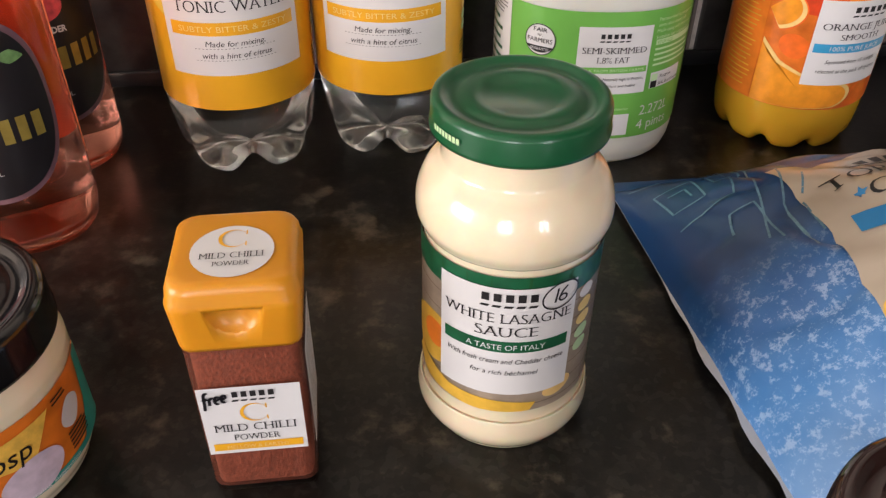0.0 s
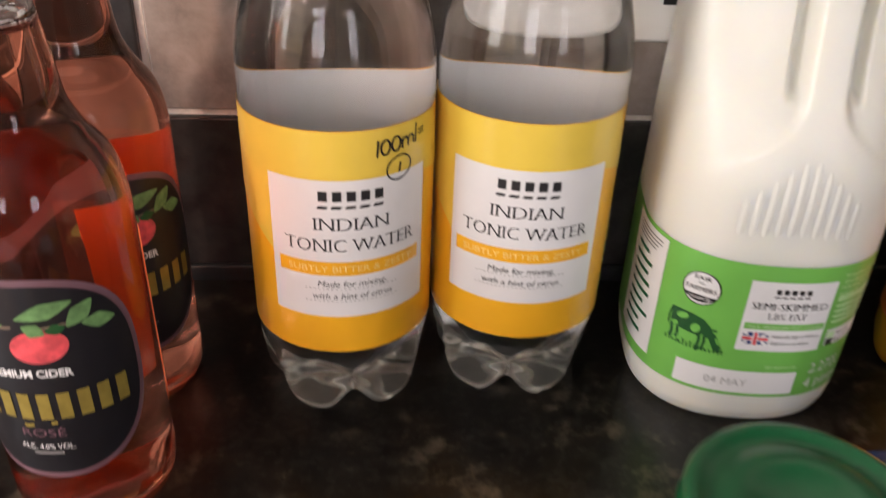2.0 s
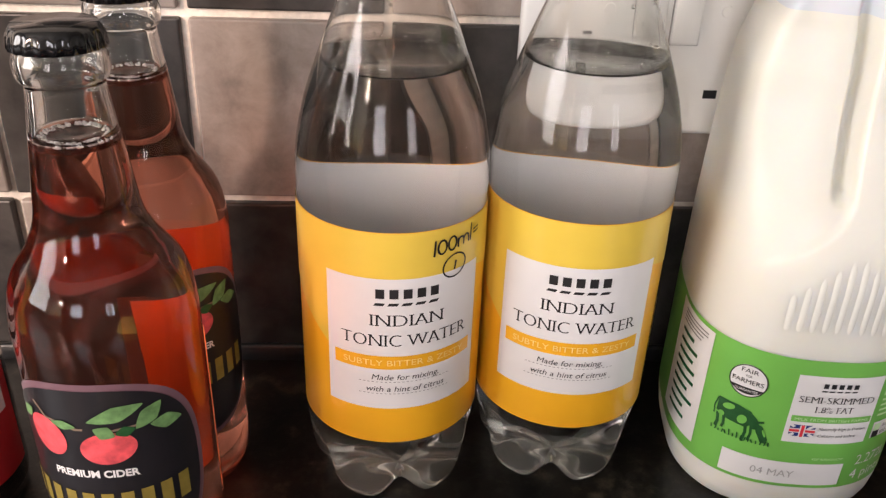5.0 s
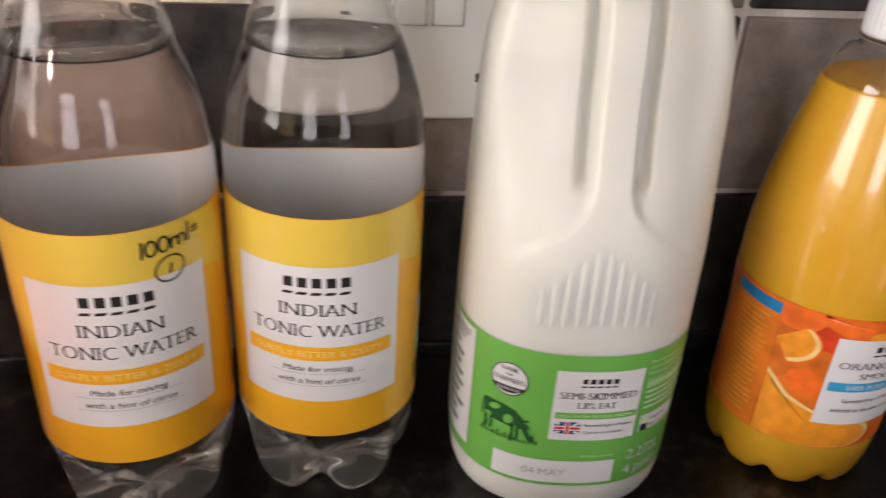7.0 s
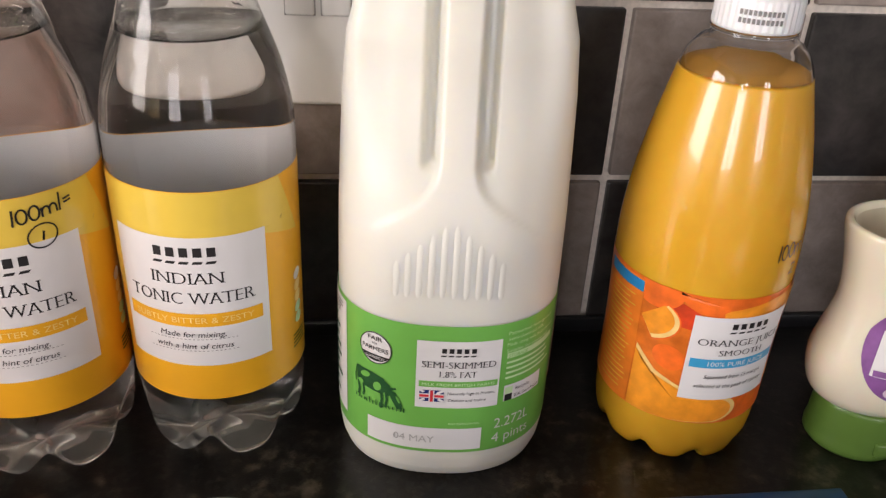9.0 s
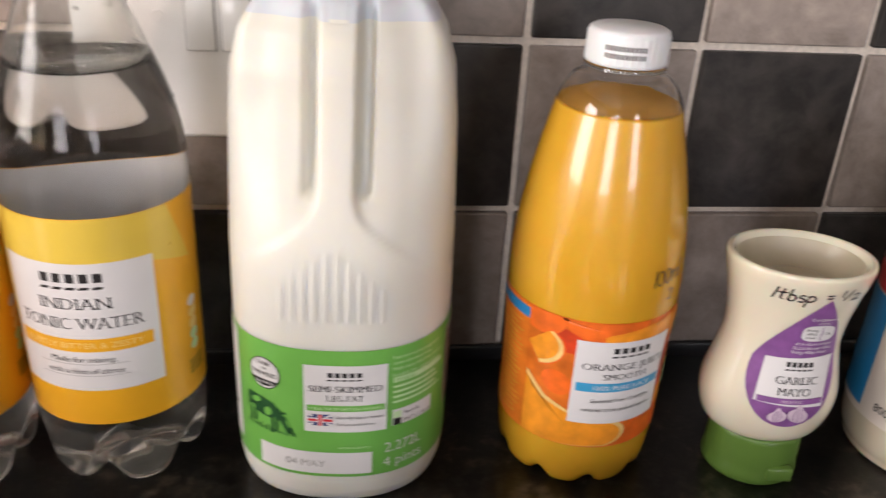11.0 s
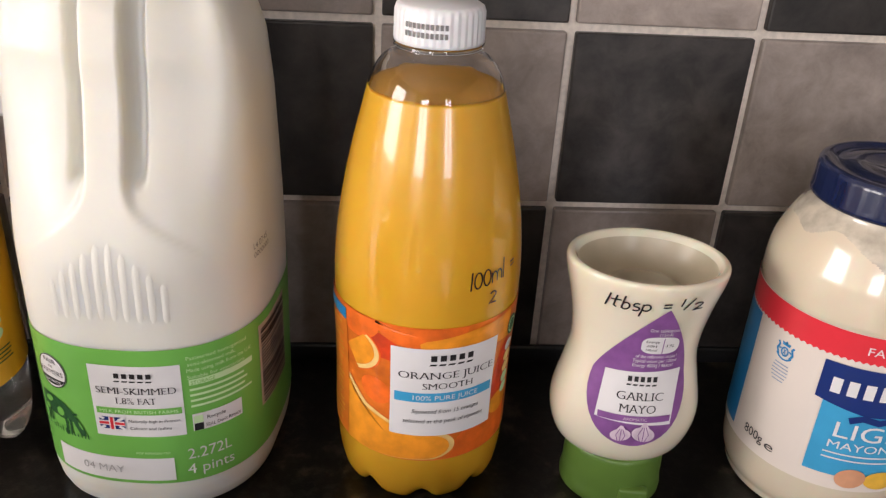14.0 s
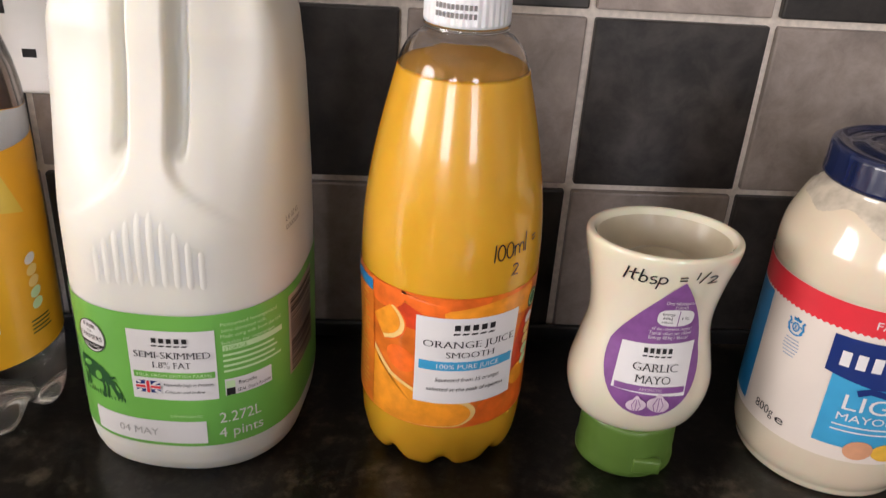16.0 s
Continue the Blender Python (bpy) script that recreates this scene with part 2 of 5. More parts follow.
def part(name, bm, material, parent=None, label="", smooth=True):
    """Link a bmesh (or a pair of vertices and faces) as one mesh object under a thing or a part."""
    me = bpy.data.meshes.new(name)
    if isinstance(bm, tuple):
        me.from_pydata([tuple(v) for v in bm[0]], [], bm[1])
        me.update()
    else:
        bmesh.ops.recalc_face_normals(bm, faces=bm.faces) if not bm.faces.layers.int.get("keep") else None
        bm.to_mesh(me)
        bm.free()
    if smooth:
        me.polygons.foreach_set("use_smooth", [True] * len(me.polygons))
    for mat in (material if isinstance(material, (list, tuple)) else [material]):
        me.materials.append(mat)
    ob = new(name, me)
    if parent is not None:
        ob.parent = parent
    return tagged(ob, label)


def thing(name, x, y, label, category, turn=0, group="", z=0):
    ob = new(name)
    ob.empty_display_size = 0.02
    ob.matrix_world = pose(x, y, z, 0, 0, turn)
    return tagged(ob, label, category, group)


def box(x0, x1, y0, y1, z0, z1, bevel=0.0, segments=2, bm=None):
    bm = bm or bmesh.new()
    got = bmesh.ops.create_cube(bm, size=1)["verts"]
    for v in got:
        v.co = ((x0 + x1) / 2 + v.co.x * (x1 - x0), (y0 + y1) / 2 + v.co.y * (y1 - y0), (z0 + z1) / 2 + v.co.z * (z1 - z0))
    if bevel:
        edges = list({e for v in got for e in v.link_edges})
        bmesh.ops.bevel(bm, geom=edges, offset=bevel, segments=segments, affect="EDGES", profile=0.5)
    return bm


def smooth_profile(points, steps=6):
    """A Catmull-Rom curve through (radius, height) points."""
    p = [points[0], *points, points[-1]]
    out = []
    for i in range(1, len(p) - 2):
        for k in range(steps):
            t = k / steps
            out.append(tuple(0.5 * (2 * p[i][c] + (p[i + 1][c] - p[i - 1][c]) * t + (2 * p[i - 1][c] - 5 * p[i][c] + 4 * p[i + 1][c] - p[i + 2][c]) * t * t
                                    + (3 * p[i][c] - p[i - 1][c] - 3 * p[i + 1][c] + p[i + 2][c]) * t ** 3) for c in (0, 1)))
    return [(max(0, r), z) for r, z in out] + [points[-1]]


def footed(points, drop=0.006, top=0.03):
    """Let the foot of a profile down to the worktop, which lies that much under the zero of all heights."""
    return [(r, z - drop * max(0.0, 1 - z / top)) for r, z in points]


def lathe(profile, segments=72, warp=None):
    """Vertices and faces of a surface of revolution, bottom to top, normals outwards; ends on the axis are closed."""
    verts, faces, rings = [], [], []
    for r, z in profile:
        if r < 1e-6:
            rings.append([len(verts)] * segments)
            verts.append((0, 0, z))
        else:
            rings.append(list(range(len(verts), len(verts) + segments)))
            for k in range(segments):
                a = 2 * math.pi * k / segments
                q = (r * math.sin(a), -r * math.cos(a), z)
                verts.append(warp(q, a) if warp else q)
    for lo, hi in zip(rings, rings[1:]):
        for k in range(segments):
            f = [lo[k], lo[(k + 1) % segments], hi[(k + 1) % segments], hi[k]]
            g = [f[i] for i in range(4) if f[i] != f[i - 1]]
            if len(g) > 2:
                faces.append(g)
    return verts, faces


def join(*pieces):
    verts, faces = [], []
    for v, f in pieces:
        faces += [[i + len(verts) for i in g] for g in f]
        verts += list(v)
    return verts, faces


def flipped(piece):
    return piece[0], [list(reversed(f)) for f in piece[1]]


def radius_of(profile):
    zs, rs = [p[1] for p in profile], [p[0] for p in profile]
    return lambda z: float(np.interp(z, zs, rs))


def round_skin(radius, ref, facing=0.0):
    """Maps flat (u, v) in metres onto a body of revolution whose front faces that many degrees to the right of -y."""
    def skin(u, v, off):
        a, r = radians(facing) + u / ref, radius(v) + off
        return (r * math.sin(a), -r * math.cos(a), v)
    return skin


def top_skin(z):
    return lambda u, v, off: (u, v, z + off)


def sheet(u0, u1, v0, v1, step=0.003):
    nu, nv = max(1, math.ceil((u1 - u0) / step)), max(1, math.ceil((v1 - v0) / 0.012))
    pts = [(u0 + (u1 - u0) * i / nu, v0 + (v1 - v0) * j / nv) for j in range(nv + 1) for i in range(nu + 1)]
    return pts, [[j * (nu + 1) + i, j * (nu + 1) + i + 1, (j + 1) * (nu + 1) + i + 1, (j + 1) * (nu + 1) + i] for j in range(nv) for i in range(nu)]


def fan(outline, rings=4):
    """A filled outline, cut into rings round its middle so that it can bend."""
    dense = []
    for a, b in zip(outline, [*outline[1:], outline[0]]):
        k = max(1, math.ceil(math.hypot(b[0] - a[0], b[1] - a[1]) / 0.003))
        dense += [(a[0] + (b[0] - a[0]) * i / k, a[1] + (b[1] - a[1]) * i / k) for i in range(k)]
    outline = dense
    cu, cv = sum(p[0] for p in outline) / len(outline), sum(p[1] for p in outline) / len(outline)
    n, pts, faces = len(outline), [(cu, cv)], []
    for k in range(1, rings + 1):
        pts += [(cu + (u - cu) * k / rings, cv + (v - cv) * k / rings) for u, v in outline]
    for i in range(n):
        faces.append([0, 1 + i, 1 + (i + 1) % n])
        for k in range(rings - 1):
            a, b = 1 + k * n, 1 + (k + 1) * n
            faces.append([a + i, b + i, b + (i + 1) % n, a + (i + 1) % n])
    return pts, faces


def oval(u, v, ru, rv, tilt=0, n=32, start=0, stop=360, power=2.0):
    c, s = math.cos(radians(tilt)), math.sin(radians(tilt))
    out = []
    for k in range(n if stop - start >= 360 else n + 1):
        a = radians(start + (stop - start) * k / n)
        x, y = math.cos(a), math.sin(a)
        x, y = math.copysign(abs(x) ** (2 / power), x) * ru, math.copysign(abs(y) ** (2 / power), y) * rv
        out.append((u + c * x - s * y, v + s * x + c * y))
    return out


def ring(outer, inner):
    n = len(outer)
    return list(outer) + list(inner), [[i, (i + 1) % n, n + (i + 1) % n, n + i] for i in range(n)]


def stroke(points, width):
    """A pen line of even width along a row of points."""
    left, right = [], []
    for i, (u, v) in enumerate(points):
        a, b = points[max(0, i - 1)], points[min(len(points) - 1, i + 1)]
        d = math.hypot(b[0] - a[0], b[1] - a[1]) or 1
        nx, ny = -(b[1] - a[1]) / d * width / 2, (b[0] - a[0]) / d * width / 2
        left.append((u + nx, v + ny))
        right.append((u - nx, v - ny))
    k = len(points)
    return right + left, [[i, i + 1, k + i + 1, k + i] for i in range(k - 1)]


def glyphs(body, weight):
    """Points and faces of a line of the built-in font at size 1."""
    curve = bpy.data.curves.new("text", "FONT")
    curve.body, curve.size, curve.resolution_u, curve.offset = body, 1.0, 3, weight
    ob = new("text", curve)
    deps = bpy.context.evaluated_depsgraph_get()
    me = ob.evaluated_get(deps).to_mesh()
    pts = [(p.co.x, p.co.y) for p in me.vertices]
    faces = [list(f.vertices) for f in me.polygons]
    edges = [tuple(e.vertices) for e in me.edges]
    ob.evaluated_get(deps).to_mesh_clear()
    bpy.data.objects.remove(ob)
    bpy.data.curves.remove(curve)
    return pts, faces, edges


def book_letters(body):
    """Capitals with thick stems, thin cross strokes and flat serifs at the ends of the stems."""
    pts, faces, edges = glyphs(body, -0.024)
    flat = [(pts[i], pts[j]) for i, j in edges if abs(pts[i][1] - pts[j][1]) < 0.004 and abs(pts[i][0] - pts[j][0]) > 0.02]
    low = min(min(p[1], q[1]) for p, q in flat)
    high = max(max(p[1], q[1]) for p, q in flat)
    shift = 0.022
    n = len(pts)
    out = [(x - shift, y) for x, y in pts] + [(x + shift, y) for x, y in pts]
    fill = faces + [[i + n for i in f] for f in faces]
    for level, lift in ((low, 0.046), (high, -0.046)):
        spans = sorted((min(p[0], q[0]), max(p[0], q[0])) for p, q in flat if abs(p[1] - level) < 0.02)
        for x0, x1 in spans:
            right = 0.080 if x1 - x0 < 0.16 else 0.02
            k = len(out)
            out += [(x0 - 0.080, level), (x1 + right, level), (x1 + right, level + lift), (x0 - 0.080, level + lift)]
            fill.append([k, k + 1, k + 2, k + 3] if lift > 0 else [k + 3, k + 2, k + 1, k])
    return out, fill


def letters(body, u, v, wide, high, slant=0.0, tilt=0.0, arc=0.0, bold=0.0, book=False):
    """Flat text, centred on (u, v), of that width and cap height."""
    pts, faces = book_letters(body) if book else glyphs(body, bold)[:2]
    x0, x1 = min(p[0] for p in pts), max(p[0] for p in pts)
    k, h = wide / (x1 - x0), high / 0.69
    c, s = math.cos(radians(tilt)), math.sin(radians(tilt))
    out = []
    for x, y in pts:
        px, py = (x - (x0 + x1) / 2) * k, (y - 0.345) * h
        px += py * slant
        py += arc * (2 * px / wide) ** 2
        out.append((u + c * px - s * py, v + s * px + c * py))
    return out, faces


def big_c(u, v, wide, high):
    """A capital C with a thick back, thin ends and two upright serifs, as one outline of quads."""
    n, a0, a1 = 30, 38, 322
    outer = [(u + wide * 0.5 * math.cos(radians(a0 + (a1 - a0) * k / n)), v + high * 0.5 * math.sin(radians(a0 + (a1 - a0) * k / n))) for k in range(n + 1)]
    inner = [(u + wide * 0.06 + wide * 0.43 * math.cos(radians(a0 + (a1 - a0) * k / n)), v + high * 0.46 * math.sin(radians(a0 + (a1 - a0) * k / n))) for k in range(n + 1)]
    pts, faces = outer + inner, [[k, k + 1, n + 2 + k, n + 1 + k] for k in range(n)]
    for q, d in ((outer[0], 1), (outer[-1], -1)):
        k = len(pts)
        pts += [(q[0] + wide * 0.02, q[1] - d * high * 0.10), (q[0] + wide * 0.07, q[1] - d * high * 0.10), (q[0] + wide * 0.07, q[1] + d * high * 0.16), (q[0] + wide * 0.02, q[1] + d * high * 0.10)]
        faces.append([k, k + 1, k + 2, k + 3])
    return pts, faces


def arch(cx, cy, rx, ry, first, last, n=14):
    return [(cx + rx * math.cos(radians(first + (last - first) * k / n)), cy + ry * math.sin(radians(first + (last - first) * k / n))) for k in range(n + 1)]


def pen_strokes(sign):
    """Width and strokes of a sign in quick handwriting, one unit high."""
    if sign == "1":
        return 0.16, [[(0.05, 0.0), (0.08, 0.5), (0.10, 1.0)]]
    if sign == "0":
        return 0.46, [arch(0.24, 0.46, 0.19, 0.44, 80, 460)]
    if sign == "m":
        return 0.66, [[(0.05, 0.62), (0.06, 0.3), (0.07, 0.02)], arch(0.21, 0.34, 0.14, 0.27, 180, 0) + [(0.35, 0.04)], arch(0.49, 0.34, 0.14, 0.27, 180, 0) + [(0.64, 0.03)]]
    if sign == "l":
        return 0.20, [[(0.12, 1.12), (0.10, 0.5), (0.09, 0.0)]]
    if sign == "=":
        return 0.44, [[(0.06, 0.58), (0.22, 0.59), (0.38, 0.61)], [(0.07, 0.36), (0.22, 0.36), (0.39, 0.39)]]
    if sign == "2":
        return 0.52, [arch(0.24, 0.72, 0.18, 0.22, 165, -40) + [(0.20, 0.25), (0.04, 0.03), (0.25, 0.06), (0.50, 0.03)]]
    if sign == "t":
        return 0.42, [[(0.20, 0.95), (0.18, 0.5), (0.19, 0.12), (0.30, 0.04)], [(0.0, 0.58), (0.20, 0.60), (0.40, 0.63)]]
    if sign == "b":
        return 0.44, [[(0.08, 1.0), (0.07, 0.5), (0.08, 0.02)], arch(0.20, 0.26, 0.15, 0.26, 140, -170)]
    if sign == "s":
        return 0.36, [arch(0.17, 0.43, 0.12, 0.14, 40, 240) + arch(0.17, 0.15, 0.14, 0.15, 90, -140)]
    if sign == "p":
        return 0.46, [[(0.06, 0.56), (0.06, 0.1), (0.03, -0.42)], arch(0.20, 0.30, 0.17, 0.25, 160, -160)]
    if sign == "/":
        return 0.36, [[(0.0, 0.12), (0.18, 0.55), (0.36, 0.95)]]
    if sign == "6":
        return 0.48, [[(0.36, 1.0), (0.16, 0.72), (0.06, 0.36)] + arch(0.22, 0.24, 0.17, 0.22, 170, 500)]
    if sign == "f":
        return 0.36, [arch(0.28, 0.80, 0.12, 0.20, 40, 180) + [(0.14, 0.3), (0.10, -0.3)], [(0.02, 0.50), (0.16, 0.52), (0.34, 0.56)]]
    if sign == "r":
        return 0.32, [[(0.06, 0.55), (0.07, 0.3), (0.06, 0.02)], arch(0.20, 0.32, 0.13, 0.22, 170, 40)]
    if sign == "e":
        return 0.38, [[(0.05, 0.26), (0.20, 0.30), (0.32, 0.36)] + arch(0.19, 0.28, 0.14, 0.27, 20, 300)]
    return 0.34, []


def handwriting(parent, skin, off, text, u, v, high, wide, slant=0.1, tilt=0.0, nib=0.0008):
    """Marker pen, its baseline starting at (u, v)."""
    total = sum(pen_strokes(c)[0] for c in text)
    c, s, at = math.cos(radians(tilt)), math.sin(radians(tilt)), 0.0
    for i, sign in enumerate(text):
        step, rows = pen_strokes(sign)
        above = text[i + 1:i + 2] == "/"
        size = 0.58 if above or text[max(0, i - 1)] == "/" else 1.0
        for row in rows:
            flat = [((at + x) / total * wide + slant * y * size * high, (y * size + (0.42 if above else 0.0)) * high) for x, y in row]
            decal("pen_line", stroke([(u + c * x - s * y, v + s * x + c * y) for x, y in flat], nib), skin, off, PEN, parent, "black marker pen")
        at += step


def decal(name, flat, skin, off, material, parent, label=""):
    """Lay a flat shape on a skin, off metres above it. Faces turn outwards."""
    pts, faces = flat
    return part(name, ([skin(u, v, off) for u, v in pts], faces), material, parent, label)


def write(parent, skin, material, off, *rows):
    for row in rows:
        decal("lettering", letters(*row), skin, off, material, parent)


def mark(parent, skin, u, v, wide, high, material=None, off=0.0010):
    """The shop's mark as five narrow blocks over five slanting dashes."""
    material = material or INK
    step = wide / 5
    for k in range(5):
        x = u - wide / 2 + k * step
        decal("brand_block", sheet(x + step * 0.16, x + step * 0.80, v + high * 0.06, v + high * 0.94), skin, off, material, parent)
        y, d = v - high * 0.62, high * 0.26
        decal("brand_dash", ([(x, y), (x + step * 0.7, y), (x + step * 0.86, y + d), (x + step * 0.16, y + d)], [[0, 1, 2, 3]]), skin, off, material, parent)


def bars(parent, skin, material, off, u0, u1, v_top, count, pitch, thick):
    """Small print that nobody can read: thin bars of uneven length."""
    for k in range(count):
        e = u1 - (u1 - u0) * random.uniform(0.0, 0.22)
        decal("print_line", sheet(u0, e, v_top - k * pitch - thick, v_top - k * pitch), skin, off, material, parent)


def traffic_ovals(parent, skin, u, v_top, off, tilt=0):
    for k, mat in enumerate((PAPER, PALE_AMBER, PALE_AMBER, PALE_GREEN, PALE_GREEN)):
        decal("nutrition_oval", fan(oval(u, v_top - k * 0.0062, 0.0036, 0.0028, tilt), 2), skin, off, mat, parent)


# ---- the setting ----
PITCH, GAP, FOOT, REAR = 0.103, 0.0046, -0.006, -0.0096  # the worktop falls a little towards the wall: its height at the front jars and at the back row
worktop = tagged(part("worktop", box(-2.0, 1.9, -0.62, 0.0, -0.046, FOOT, 0.004), GRANITE), "black-brown speckled granite-look laminate worktop", "worktop", kind="structure")
for v in worktop.data.vertices:
    if v.co.z > -0.02:
        v.co.z -= 0.016 * (v.co.y + 0.32)
tagged(part("base_cabinet_front", box(-2.0, 1.9, -0.58, 0.0, -0.9, -0.048), PLASTER), "pale plain cabinet front under the worktop", "cabinet", kind="structure")
tagged(part("trim", box(-2.0, 1.9, -0.0050, -0.0006, FOOT - 0.007, -0.0008, 0.0015), BLACK_HOLE), "black sealant bead between worktop and tiles", "sealant", kind="structure")
wall = tagged(part("wall_north", box(-2.2, 2.0, 0.004, 0.15, -0.9, 1.6), GROUT), "kitchen wall with pale grout behind its tiles", "wall", kind="structure")
tagged(part("floor", box(-2.2, 2.0, -3.0, 0.0, -0.95, -0.9), FLOORING), "brown plain kitchen floor", "floor", kind="structure")
tagged(part("ceiling", box(-2.3, 2.1, -3.1, 0.15, 1.6, 1.7), PLASTER), "white plain ceiling", "ceiling", kind="structure")


def pierced_wall(name, fixed, axis, lo, hi, holes):
    """A plain wall, 0.12 thick, built of blocks round its window openings."""
    bm = bmesh.new()
    def block(a, b, z0, z1):
        if b - a > 0.001 and z1 - z0 > 0.001:
            box(a, b, fixed - 0.12, fixed, z0, z1, bm=bm) if axis == "x" else box(fixed - 0.12, fixed, a, b, z0, z1, bm=bm)
    at = lo
    for a, b, z0, z1 in holes:
        block(at, a, -0.9, 1.6)
        block(a, b, -0.9, z0)
        block(a, b, z1, 1.6)
        at = b
    block(at, hi, -0.9, 1.6)
    return tagged(part(name, bm, PLASTER, smooth=False), "pale plain plastered kitchen wall", "wall", kind="structure")


pierced_wall("wall_south", -2.88, "x", -2.2, 2.0, [(-1.6, -0.8, 0.2, 1.2), (0.45, 1.05, 0.2, 1.2)])
# Unseen opening, sized so that the sun reaches only the left-hand bottles.
pierced_wall("wall_west", -2.08, "y", -2.88, 0.15, [(-2.77, -0.45, 0.15, 1.45)])
tagged(part("wall_east", box(2.0, 2.12, -3.0, 0.15, -0.9, 1.6), PLASTER), "pale plain plastered kitchen wall", "wall", kind="structure")


def window(name, along, a, b, z0, z1, at):
    """White frame with one upright and one cross bar in the opening."""
    ob = tagged(new(name), "white-framed kitchen window with daylight behind", "window", kind="structure")
    spans = [(a, a + 0.05, z0, z1), (b - 0.05, b, z0, z1), ((a + b) / 2 - 0.03, (a + b) / 2 + 0.03, z0, z1)]
    rails = [(a, b, z0, z0 + 0.05), (a, b, z1 - 0.05, z1), (a, b, z0 + (z1 - z0) * 0.68, z0 + (z1 - z0) * 0.68 + 0.05)]
    for nm, rows in (("stile", spans), ("rail", rails)):
        for p, q, r, s in rows:
            d = 0.0 if nm == "stile" else 0.004
            part(nm, box(p, q, at - 0.03 + d, at + 0.02 + d, r, s) if along == "x" else box(at - 0.03 + d, at + 0.02 + d, p, q, r, s), ROSE_STEEL, ob, smooth=False)
    return ob


window("window_1", "x", -1.6, -0.8, 0.2, 1.2, -2.86)
window("window_2", "x", 0.45, 1.05, 0.2, 1.2, -2.86)
window("window_3", "y", -2.77, -0.45, 0.15, 1.45, -2.06)

# ---- tonic water bottles ----
TONIC = smooth_profile(footed([(0.0, 0.010), (0.014, 0.008), (0.025, 0.0015), (0.0325, 0.0), (0.0385, 0.006), (0.0412, 0.018), (0.0420, 0.032), (0.0420, 0.06),
                        (0.0420, 0.12), (0.0425, 0.150), (0.0418, 0.168), (0.0375, 0.188), (0.0305, 0.208), (0.0235, 0.226), (0.0165, 0.243), (0.0135, 0.252), (0.0132, 0.266)], 0.0096))


def petals(q, a):
    """Five feet under the bottle, with deep folds between them."""
    x, y, z = q
    z = z - REAR
    w = max(0.0, 1 - z / 0.040)
    m = (0.5 + 0.5 * math.cos(5 * a + 0.9)) ** 2.2
    k = 1 - 0.17 * w * m
    r = math.hypot(x, y)
    return (x * k, y * k, REAR + z + 0.009 * w * m * min(1, r / 0.03))


